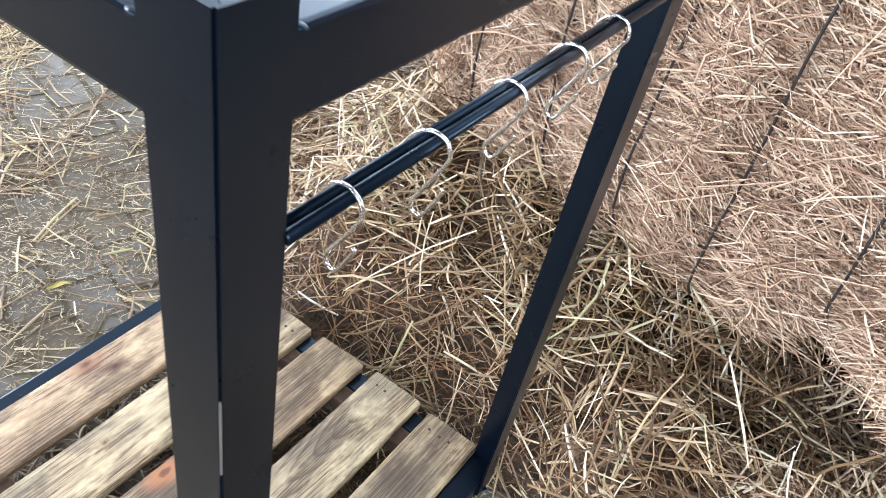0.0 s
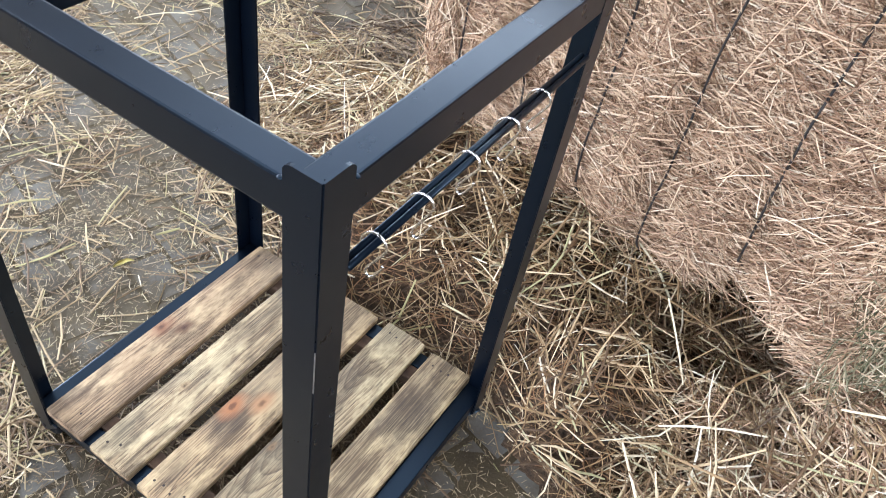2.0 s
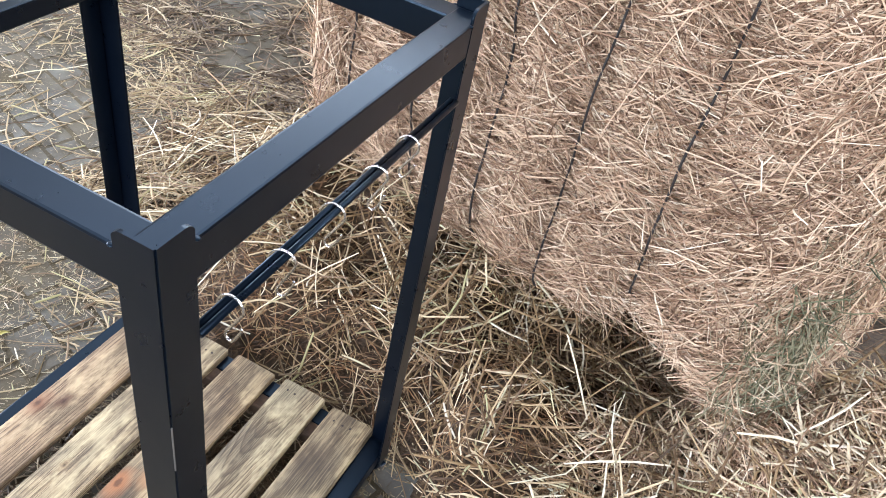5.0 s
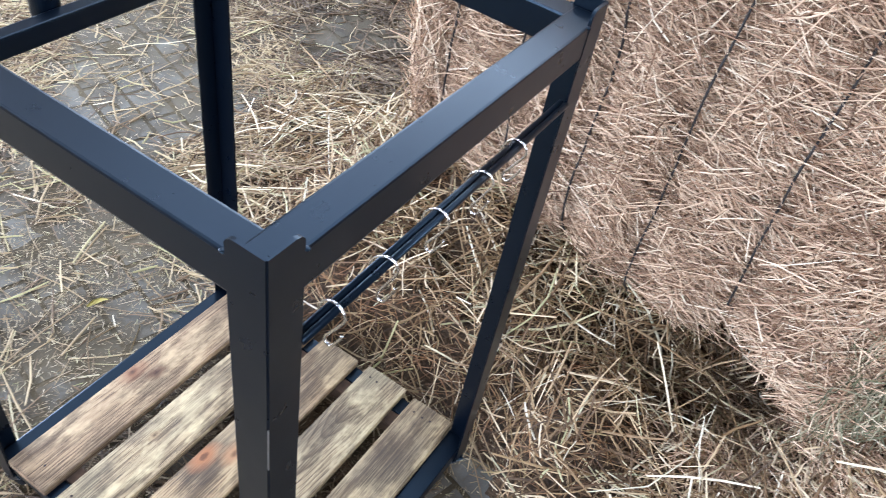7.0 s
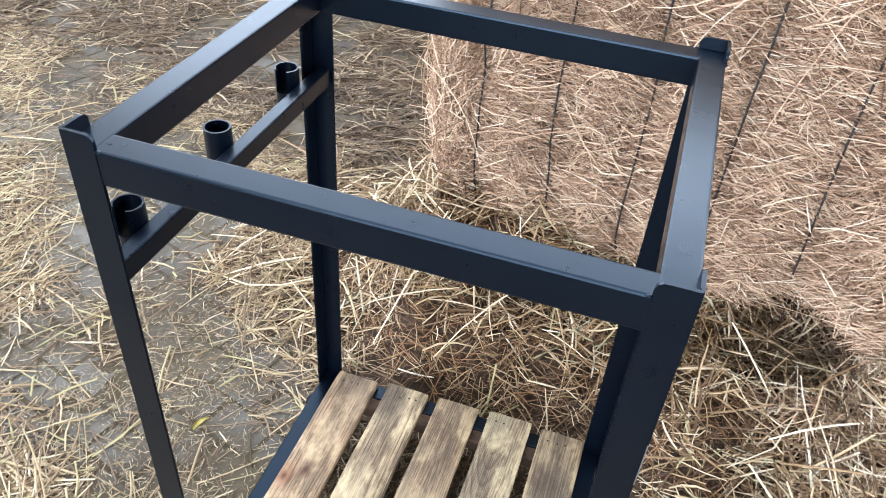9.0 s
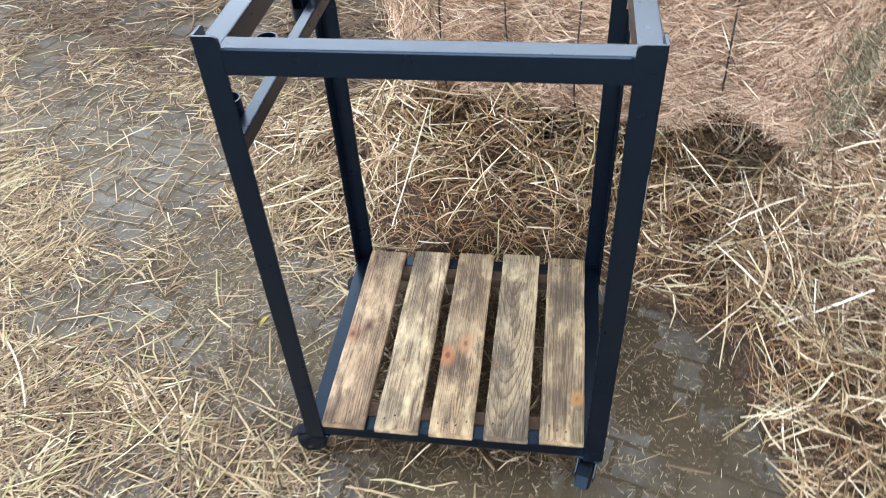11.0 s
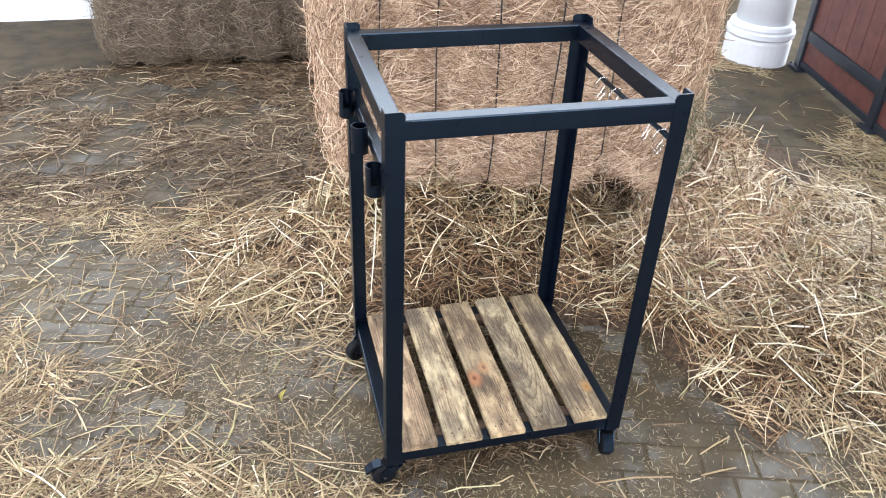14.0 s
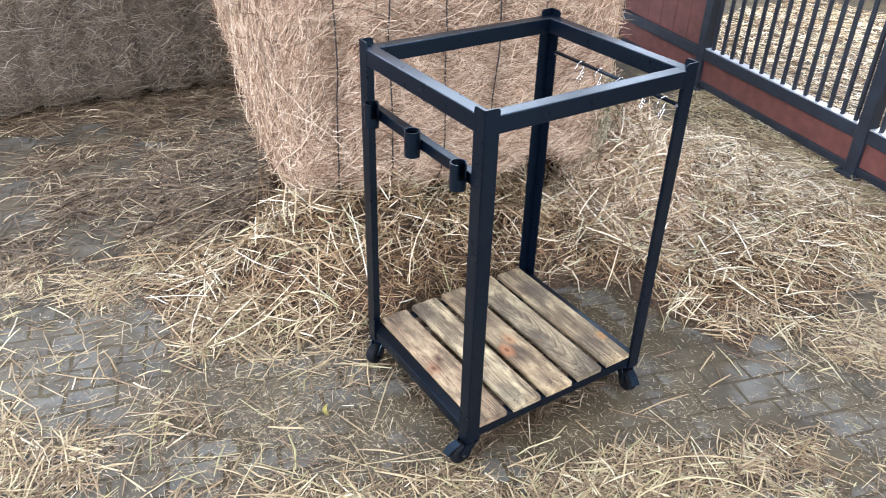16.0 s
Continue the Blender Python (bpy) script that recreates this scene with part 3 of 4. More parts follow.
# ---- white pillar ----
pillar = tagged(empty("pillar", (2.8, 3.1, 0)), "round white painted pillar with a stepped base", "pillar", kind="structure")
part("plinth", lathe(bmesh.new(), [(0.215, -0.02), (0.215, 0.15), (0.205, 0.17)]), WHITE, pillar, smooth=False)
part("moulding", lathe(bmesh.new(), [(0.205, 0.17), (0.222, 0.185), (0.222, 0.215), (0.205, 0.225), (0.212, 0.24), (0.205, 0.262), (0.185, 0.27)]), WHITE, pillar)
part("shaft", lathe(bmesh.new(), [(0.178, 0.27), (0.17, 0.5), (0.165, 4.5)]), WHITE, pillar, smooth=True)


# ---- stall front with bars ----
def stall_front():
    a, b = Vector((2.995, 2.85, 0)), Vector((2.165, -0.76, 0))
    root = empty("stall_front", a)
    root.rotation_euler = (0, 0, math.atan2(b.y - a.y, b.x - a.x))
    tagged(root, "dark steel horse stall front with red-brown boards and upright bars", "stall front")
    posts, tall = (0.0, 1.0, 2.34, 3.70), 2.2
    for k, x in enumerate(posts):
        part("post", boxed((x - 0.035, -0.035, 0), (x + 0.035, 0.035, tall), 0.004), GATE_STEEL, root)
        part("foot_plate", boxed((x - 0.07, -0.06, 0), (x + 0.07, 0.06, 0.025), 0.004), GATE_STEEL, root)
        for side in (-1, 1):
            part("bolt", lathe(bmesh.new(), [(0.008, 0.025), (0.008, 0.035)], (x + side * 0.052, -0.045), 6), GATE_STEEL, root)
        if k == 3:
            break
        l, r = x + 0.037, posts[k + 1] - 0.037
        part("bottom_rail", boxed((l, -0.025, 0.03), (r, 0.025, 0.070), 0.003), GATE_STEEL, root)
        part("middle_rail", boxed((l, -0.028, 0.205), (r, 0.028, 0.272), 0.003), GATE_STEEL, root)
        part("lower_board", boxed((l, -0.014, 0.072), (r, 0.014, 0.203)), BOARD, root, "red-brown board")
        part("top_rail", boxed((l, -0.025, tall - 0.06), (r, 0.025, tall), 0.003), GATE_STEEL, root)
        if k == 0:
            n = 6
            for i in range(n):
                w = (r - l) / n
                part("board", boxed((l + i * w, -0.014, 0.274), (l + (i + 1) * w - 0.003, 0.014, 1.3), 0.002, 1), BOARD, root)
            part("upper_rail", boxed((l, -0.025, 1.302), (r, 0.025, 1.36), 0.003), GATE_STEEL, root)
        else:
            part("sill_lip", boxed((l, -0.026, 0.274), (r, 0.026, 0.280)), GALV, root, "pale galvanised strip on the rail")
            n = 14
            for i in range(n):
                cx = l + (i + 0.5) * (r - l) / n
                part("bar", lathe(bmesh.new(), [(0.013, 0.281), (0.013, tall - 0.06)], (cx, 0), 10), GATE_STEEL, root, smooth=False)
    return root


stall_front()


# ---- bales ----
def bale_shape(P, dims, r, seed, grooves, flare=(0.0, 0.0, 0.0)):
    """Maps points of a plain box to the bale's soft, bulging, tied surface; gives places and normals."""
    lo, hi = np.full(3, r), np.array(dims) - r
    q = np.clip(P, lo, hi)
    d = P - q
    nrm = unit(d)
    a, b = P[:, 0] + 0.6 * P[:, 1], P[:, 2] + 0.3 * P[:, 1]
    bulge = 0.05 * (fbm(a + seed, b, 2.2, 3) - 0.5) + 0.03 * (fbm(a + seed, b, 9, 3) - 0.5)
    tie = np.zeros(len(P))
    for g in grooves:
        tie = np.maximum(tie, np.exp(-((P[:, 0] - g) / 0.040) ** 2))
    flat = np.abs(nrm[:, 0]) < 0.7
    S = q + nrm * (r + bulge - 0.026 * tie * flat)[:, None]
    u, v = np.clip(P[:, 0] / dims[0], 0, 1), np.clip(P[:, 2] / (0.6 * dims[2]), 0, 1)
    rise = v * v * (3 - 2 * v)
    back = np.clip(P[:, 1] / dims[1], 0, 1)
    S[:, 0] += rise * (flare[1] * u ** 2.5 - flare[0] * back * (1 - u) ** 2.5)
    # a hollow torn out of the lower front edge
    torn = np.clip(1.35 - np.hypot((P[:, 0] - 1.10) / 0.15, (P[:, 2] - 0.02 + 0.35 * (P[:, 0] - 1.10)) / 0.13), 0, 1)
    S[:, 1] += flare[2] * torn * (P[:, 1] < 0.2)
    return S, nrm


EDGE = 0.16


def hay_bale(at, turn, dims, grooves, mats, count, seed, label, faces, flare=(0.0, 0.0, 0.0), ties=True):
    root = tagged(empty("hay_bale", at), label, "hay bale", "bales")
    root.rotation_euler = (0, 0, radians(turn))
    L, D, H = dims
    step = 0.04
    V, Q, base = [], [], 0
    for axis in range(3):
        for end in (0, 1):
            o = [k for k in range(3) if k != axis]
            n0, n1 = max(2, round(dims[o[0]] / step)), max(2, round(dims[o[1]] / step))
            A, B = np.meshgrid(np.linspace(0, dims[o[0]], n0), np.linspace(0, dims[o[1]], n1), indexing="ij")
            P = np.zeros((A.size, 3))
            P[:, o[0]], P[:, o[1]], P[:, axis] = A.ravel(), B.ravel(), end * dims[axis]
            ii = np.arange(A.size).reshape(A.shape) + base
            f = np.stack([ii[:-1, :-1], ii[1:, :-1], ii[1:, 1:], ii[:-1, 1:]], -1).reshape(-1, 4)
            V.append(bale_shape(P, dims, EDGE, seed, grooves, flare)[0])
            Q.append(f if (end == 1) ^ (axis == 1) else f[:, ::-1])
            base += A.size
    body = new("body", mesh_from("body", np.concatenate(V), np.concatenate(Q), mats[0], True))
    body.parent = root
    # the coat of stalks that lies on the faces
    P, F = [], []
    for (axis, end), share in faces.items():
        n = int(count * share)
        p = rng.random((n, 3)) * np.array(dims)
        p[:, axis] = end * dims[axis]
        P.append(p)
        F += [axis] * n
    P, F = np.concatenate(P), np.array(F)
    S, N = bale_shape(P, dims, EDGE, seed, grooves, flare)
    n = len(S)
    # the stalks lie across the face between the ties and hang down at both ends
    ends = np.maximum(np.clip(1.25 - P[:, 0] / 0.30, 0, 1), np.clip(1.15 - (L - P[:, 0]) / 0.34, 0, 1)) * np.clip(P[:, 2] / 0.25, 0, 1) * ties
    th = np.where(F == 1, rng.normal(0, 0.50, n) + 1.3 * ends, rng.normal(1.57, 0.45, n))
    wild = rng.random(n) < (0.26 if ties else 0.6)
    th = np.where(wild, rng.random(n) * 6.28, th)
    upv = np.tile(np.array([0, 0, 1.0]), (n, 1))
    upv[F == 2] = (0, 1, 0)
    hor = unit(np.cross(upv, N))
    ver = np.cross(N, hor)
    along = unit(hor * np.cos(th)[:, None] + ver * np.sin(th)[:, None] + N * rng.normal(0, 0.11, n)[:, None])
    press = np.min(np.abs(P[:, :1] - np.array(grooves)[None]), 1) < 0.05
    depth = (rng.random(n) ** 1.4 * 0.038 - 0.005) * np.where(press & (F == 1), 0.3, 1.0)
    length = rng.uniform(0.035, 0.16, n)
    width = rng.uniform(0.0013, 0.0037, n) * (1.0 if ties else 1.1)
    coat = new("hay_coat", stalk_mesh("hay_coat", S + N * depth[:, None], along, N, length, width, mats[1], 0.24, 0.22, 2))
    coat.parent = root
    tagged(coat, kind="stuff")
    # stray ends that stand off the edges
    m = int(count * 0.03)
    pick = rng.integers(0, n, m)
    stray = unit(along[pick] * 0.7 + N[pick] * rng.uniform(0.2, 0.9, m)[:, None] + np.array([0, 0, -0.35]))
    fuzz = new("stray_hay", stalk_mesh("stray_hay", S[pick] + stray * 0.035, stray, hor[pick], rng.uniform(0.05, 0.16, m), rng.uniform(0.0015, 0.0035, m), mats[1], 0.25, 0.3, 3))
    fuzz.parent = root
    tagged(fuzz, kind="stuff")
    if ties:
        # long loose stems over the face, and a greenish tuft at the lower corner
        m = 300
        p = rng.random((m, 3)) * np.array(dims)
        p[:, 1] = np.where(np.arange(m) < 180, 0, p[:, 1])
        p[180:, 0] = 0
        s, nn = bale_shape(p, dims, EDGE, seed, grooves, flare)
        h = unit(np.cross(np.tile([0, 0, 1.0], (m, 1)), nn))
        a = rng.normal(0.2, 0.6, m) + 1.2 * ((p[:, 0] < 0.2) | (p[:, 0] > L - 0.25))
        way = h * np.cos(a)[:, None] + np.cross(nn, h) * np.sin(a)[:, None]
        wisp = new("loose_hay", stalk_mesh("loose_hay", s + nn * 0.045, way, nn, rng.uniform(0.14, 0.36, m), rng.uniform(0.0018, 0.0036, m), mats[1], 0.16, 0.2, 6))
        wisp.parent = root
        tagged(wisp, kind="stuff")
        m = 520
        u = np.clip(rng.normal(1.345, 0.05, m), 1.20, L)
        p = np.stack([u, np.zeros(m), np.clip(rng.normal(0.24, 0.11, m) + 0.8 * (u - 1.31), 0.02, 0.6)], -1)
        s, nn = bale_shape(p, dims, EDGE, seed, grooves, flare)
        way = unit(rng.normal(0, 0.6, (m, 3)) + np.array([0.1, -0.2, -0.8]))
        tuft = new("green_tuft", stalk_mesh("green_tuft", s + nn * rng.uniform(0.015, 0.055, m)[:, None], way, nn, rng.uniform(0.03, 0.15, m), rng.uniform(0.0014, 0.0034, m), GREEN_HAY, 0.2, 0.3, 3))
        tuft.parent = root
        tagged(tuft, "grey-green hay tuft", kind="stuff")
    for g in grooves if ties else ():
        zs = np.linspace(0.02, H - 0.02, 40)
        line = np.stack([np.full(40, g) + 0.006 * np.sin(zs * 5 + g * 20), np.zeros(40), zs], -1)
        s, nn = bale_shape(line, dims, EDGE, seed, grooves, flare)
        s = s + nn * (0.050 + 0.010 * np.sin(zs * 11 + g * 9))[:, None]
        part("twine", tube([tuple(v) for v in s], 0.0027, 6, smooth=False), TWINE, root, "black twine")
    return root


TURN = -13.5
hay_bale((-0.335, 1.234, 0.265), TURN, (1.38, 0.9, 1.25), [0.19 + 0.2075 * k for k in range(5)], (HAY_SHADE_CORE, HAY), 96000, 3.0,
         "large pinkish-tan square hay bale tied with black twine", {(1, 0): 0.62, (0, 0): 0.18, (0, 1): 0.2}, (0.15, 0.0, 0.16))
# far bale: its dark hay colours include the shade by the wall
hay_bale((-1.45, 3.45, 0.0), -4, (2.2, 0.9, 1.25), [0.2 + 0.3 * k for k in range(7)], (SHADED_CORE, SHADED_HAY), 22000, 11.0,
         "grey-brown hay bale by the wall, its shade put into the colour", {(1, 0): 0.8, (0, 0): 0.2}, ties=False)


# ---- loose straw ----
def strewn(name, n, region, weight, size, wide, tilt, lift, mat, segs=2, curl=0.1):
    """Stalks strewn over a stretch of floor, as thick as weight(x, y) says."""
    x = rng.uniform(region[0], region[1], n)
    y = rng.uniform(region[2], region[3], n)
    keep = rng.random(n) < weight(x, y)
    x, y = x[keep], y[keep]
    k = len(x)
    e = 0.01
    h = heap_height(x, y)
    g = np.stack([-(heap_height(x + e, y) - h) / e, -(heap_height(x, y + e) - h) / e, np.ones(k)], -1)
    N = unit(np.clip(g, -1.4, 1.4))
    th = rng.random(k) * 6.283
    flat = np.stack([np.cos(th), np.sin(th), np.zeros(k)], -1)
    flat = unit(flat - N * (flat * N).sum(1)[:, None])
    length = rng.uniform(size[0], size[1], k) * rng.uniform(0.5, 1, k)
    t = rng.normal(0, tilt, k) * np.clip(h * 9 + 0.12, 0, 1)
    along = unit(flat + N * t[:, None])
    z = h + np.maximum(dirt_height(x, y), 0) + 0.003 + np.abs(along[:, 2]) * length * 0.32 * (h < 0.04) + rng.random(k) * lift * np.clip(h * 8 + 0.18 * weight(x, y), 0, 1)
    return stalk_mesh(name, np.stack([x, y, z], -1), along, N, length, rng.uniform(wide[0], wide[1], k), mat, curl, 0.2, segs)


# packed inside of the heap, coloured dark as the shade between the stalks
hx, hy = np.arange(-1.6, 2.6, 0.03), np.arange(-0.5, 2.2, 0.03)
X, Y = np.meshgrid(hx, hy, indexing="ij")
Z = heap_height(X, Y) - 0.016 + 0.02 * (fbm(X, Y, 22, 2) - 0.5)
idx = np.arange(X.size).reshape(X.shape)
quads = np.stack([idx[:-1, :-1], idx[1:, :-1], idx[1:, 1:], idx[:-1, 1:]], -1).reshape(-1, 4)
heap = new("straw_heap", mesh_from("straw_heap", np.stack([X, Y, Z], -1).reshape(-1, 3), quads, HEAP_SHADE_CORE, True))
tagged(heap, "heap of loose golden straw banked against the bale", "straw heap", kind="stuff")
pit = lambda x, y: np.clip(1.5 * (1 - np.hypot((x - 0.77) / 0.26, (bale_front(x) - y - 0.02) / 0.08)), 0, 1)
on_heap = lambda x, y: np.clip((heap_height(x, y) - 0.008) * 19, 0, 1) * (y < bale_front(x) + 0.25)
# fewer pale stalks just behind the deck, imitating the shade on the brown hay
deck_shade = lambda x, y: 1 - 0.75 * np.clip(1.6 - np.hypot(x / 0.40, (y - 0.72) / 0.18), 0, 1)
clumps = lambda x, y: (1 - 0.8 * pit(x, y)) * on_heap(x, y) * deck_shade(x, y) * np.clip((fbm(x + 5, y - 2, 7.5, 3) - 0.27) * 3.0, 0.18, 1)
clear = lambda x, y: clumps(x, y) * ((np.abs(x) > 0.46) | (y > 0.78))
for count, where, size, wide, tilt, lift, mat in ((38000, on_heap, (0.03, 0.15), (0.0013, 0.0034), 0.45, 0.026, FINE_HAY), (37000, clumps, (0.05, 0.22), (0.0020, 0.0055), 0.50, 0.09, STRAW),
                                                  (9000, clear, (0.18, 0.42), (0.0030, 0.0062), 0.36, 0.12, STRAW)):
    layer = new("straw_layer", strewn("straw_layer", count, (-1.3, 2.4, -0.4, 1.6), where, size, wide, tilt, lift, mat, 3, 0.11))
    layer.parent = heap
    tagged(layer, kind="stuff")
fallen = lambda x, y: np.clip(1.3 - np.hypot((x - 1.15) / 0.42, (y - 0.95) / 0.42), 0, 1) * (y < bale_front(x) + 0.3)
slumped = new("slumped_hay", strewn("slumped_hay", 22000, (0.6, 1.7, 0.4, 1.5), fallen, (0.05, 0.22), (0.0016, 0.004), 0.5, 0.06, HAY, 3, 0.16))
slumped.parent = heap
tagged(slumped, kind="stuff")
pale_side = lambda x, y: (0.35 + 0.9 * fbm(x + 3, y - 5, 5, 3)) * segment_fall(x, y, 1.25, 1.0, 2.0, 0.7, 0.75) * (y < bale_front(x) + 0.5)
pale = new("pale_straw", strewn("pale_straw", 16000, (0.7, 2.5, 0.0, 1.8), pale_side, (0.06, 0.26), (0.0022, 0.0058), 0.35, 0.09, PALE_STRAW, 3, 0.12))
pale.parent = heap
tagged(pale, kind="stuff")
# floor behind the cart, where darker straw paints the shade between the bales
shaded_ground = lambda x, y: np.clip((y - 1.22 + 0.22 * x) / 0.5, 0, 1) * (x < 0.9)
shaded_floor_straw = new("trodden_straw", strewn("trodden_straw", 44000, (-3.0, 0.9, 1.1, 3.5), lambda x, y: shaded_ground(x, y) * np.clip(1.5 * straw_cover(x, y) ** 1.4 + 0.02, 0, 1), (0.05, 0.28), (0.003, 0.0075), 0.18, 0.06, SHADED_STRAW, 3, 0.15))
tagged(shaded_floor_straw, "brown straw trodden into the floor, darkened for the shade there", "straw", kind="stuff")
on_floor = lambda x, y: straw_cover(x, y) * (x < 2.36 + 0.23 * y) * (heap_height(x, y) < 0.03) * (1 - 0.9 * shaded_ground(x, y))
floor_straw = new("scattered_straw", strewn("scattered_straw", 160000, (-3.2, 2.75, -1.6, 3.3), on_floor, (0.03, 0.25), (0.0020, 0.0064), 0.14, 0.05, FLOOR_STRAW, 2, 0.055))
tagged(floor_straw, "loose yellow straw scattered over the floor", "straw", kind="stuff")
strewn_long = lambda x, y: np.clip(0.02 + 0.9 * straw_cover(x, y), 0, 1) * (x < 2.36 + 0.23 * y) * (heap_height(x, y) < 0.05) * ((np.abs(x) > 0.52) | (y < -0.2)) * (1 - 0.8 * shaded_ground(x, y))
long_straw = new("long_straw", strewn("long_straw", 3200, (-2.6, 2.5, -1.4, 2.2), strewn_long, (0.18, 0.46), (0.0030, 0.0052), 0.10, 0.05, FLOOR_STRAW, 6, 0.18))
long_straw.parent = floor_straw
tagged(long_straw, kind="stuff")
fine = new("fine_straw", strewn("fine_straw", 95000, (-3.0, 2.45, -1.6, 2.4), lambda x, y: np.clip(1.25 * on_floor(x, y) - 0.04, 0, 1), (0.015, 0.10), (0.0012, 0.0032), 0.12, 0.025, BROWN_STRAW, 2, 0.08))
fine.parent = floor_straw
tagged(fine, kind="stuff")
litter = lambda x, y: (0.03 + 0.36 * segment_fall(x, y, -0.55, 0.12, -0.60, 0.72, 0.42) * np.clip(3.5 * fbm(x + 8, y - 3, 7, 3) - 1.1, 0.15, 1) + 0.16 * (x > -0.45) * np.clip(4 * fbm(x + 2, y + 7, 5, 3) - 1.5, 0, 1) + 0.28 * np.clip((-0.30 - x) / 0.35, 0, 1) * np.clip(4.0 * fbm(x - 6, y, 4.5, 4) - 1.6, 0.02, 1) + 0.9 * np.clip(fbm(x, y + 3, 4.5, 4) - 0.25, 0, 1) * np.clip(straw_cover(x, y) + 0.06, 0, 1) ** 0.4)
chaff = new("straw_chaff", strewn("straw_chaff", 310000, (-2.3, 1.4, -1.3, 1.7), lambda x, y: litter(x, y) * (heap_height(x, y) < 0.05), (0.004, 0.030), (0.0009, 0.0028), 0.08, 0.004, CHAFF, 1, 0.05))
tagged(chaff, "short broken bits of straw and chaff", "straw", kind="stuff")
# brown litter, coloured dark to deepen the shade seen through the plank gaps
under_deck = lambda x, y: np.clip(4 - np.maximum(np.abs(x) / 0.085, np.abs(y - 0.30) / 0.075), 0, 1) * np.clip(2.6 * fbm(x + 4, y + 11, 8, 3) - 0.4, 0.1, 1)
deck_shade_litter = new("litter", strewn("litter", 9000, (-0.4, 0.4, -0.02, 0.64), under_deck, (0.02, 0.12), (0.0015, 0.0042), 0.25, 0.06, SHADED_STRAW, 3, 0.15))
tagged(deck_shade_litter, "brown straw and hay bits under the cart deck, darkened for its shade", "straw", kind="stuff")
stall_bed = new("stall_bedding", strewn("stall_bedding", 16000, (2.4, 5.6, -1.0, 3.0), lambda x, y: (x > 2.41 + 0.23 * y) * 0.9, (0.08, 0.3), (0.004, 0.008), 0.25, 0.06, STRAW))
tagged(stall_bed, "straw bedding on the floor behind the bars", "straw", kind="stuff")


# ---- dry leaf on the dirt ----
bm, rows = bmesh.new(), []
for k in range(9):
    u = k / 8
    w = 0.0075 * math.sin(math.pi * min(1, 0.12 + 0.88 * u)) + 0.0008
    mid = Vector((0.052 * u - 0.026, 0.016 * math.sin(2.6 * u), 0.004 + 0.010 * abs(u - 0.45)))
    rows.append([bm.verts.new(mid + Vector((0, s * w, 0.002 * abs(s)))) for s in (-1, 0, 1)])
for a, b in zip(rows, rows[1:]):
    for k in range(2):
        bm.faces.new((a[k], a[k + 1], b[k + 1], b[k]))
bmesh.ops.solidify(bm, geom=list(bm.faces), thickness=0.0006)
leaf = tagged(part("dry_leaf", bm, plain("yellow_leaf", (0.52, 0.43, 0.12), 0.6, 0, 0.3, 60), smooth=True), "curled yellow-green blade of dry grass on the dirt", "leaf")
leaf.matrix_world = pose(-0.592, 0.412, 0.003, 0, 0, 58)


# ---- tool cart ----
HX, D, BEAM, EAR = 0.345, 0.602, 1.102, 1.121
cart = tagged(empty("tool_cart", (0, 0, 0)), "tall blue-black angle-iron cart with a pallet-wood deck on castors", "cart")


def angle_post(sx, back):
    """An upright of angle iron, its corner outward; both flanges end in a rounded lug above the rail."""
    w, t, z0 = 0.0435, 0.0045, 0.088
    x0, y0 = sx * HX, D if back else 0.0
    dx, dy = -sx, -1 if back else 1
    r = 0.011
    arc = [(w - r + r * math.sin(a), EAR - r + r * math.cos(a)) for a in [radians(k) for k in (0, 22, 45, 68, 90)]]
    outline = [(0, z0), (0, EAR)] + arc + [(w, z0)]
    bm = bmesh.new()
    prism(bm, [(x0 + dx * u, z) for u, z in outline], y0, y0 + dy * t, 1)
    prism(bm, [(y0 + dy * u, z) for u, z in [(t, z0), (t, EAR)] + arc + [(w, z0)]], x0, x0 + dx * t, 0)
    bmesh.ops.remove_doubles(bm, verts=bm.verts, dist=0.0002)
    edges = [e for e in bm.edges if abs(e.verts[0].co.z - e.verts[1].co.z) > 0.5]
    bmesh.ops.bevel(bm, geom=edges, offset=0.0016, segments=2, affect="EDGES")
    return part("post", bm, STEEL, cart, "angle-iron post with rounded lugs")


for sx in (-1, 1):
    for back in (False, True):
        angle_post(sx, back)

# rails sit 1 mm inside the outer faces of the flanges
I, RW = HX - 0.001, 0.039
for y in (0.001, D - 0.001 - RW):
    part("top_rail", boxed((-I + RW - 0.004, y, BEAM - 0.046), (I - RW + 0.004, y + RW, BEAM), 0.003), STEEL, cart)
for y in (0.0055, D - 0.0055 - RW):
    part("bottom_rail", boxed((-I + RW + 0.001, y, 0.094), (I - RW - 0.001, y + RW, 0.1285), 0.003), STEEL, cart)
for x in (-I, I - RW):
    part("top_rail", boxed((x, 0.005, BEAM - 0.0458), (x + RW, D - 0.005, BEAM + 0.0004), 0.003), STEEL, cart)
for x in (-I + 0.0045, I - RW - 0.0045):
    part("bottom_rail", boxed((x, 0.0055, 0.094), (x + RW, D - 0.0055, 0.1285), 0.003), STEEL, cart)

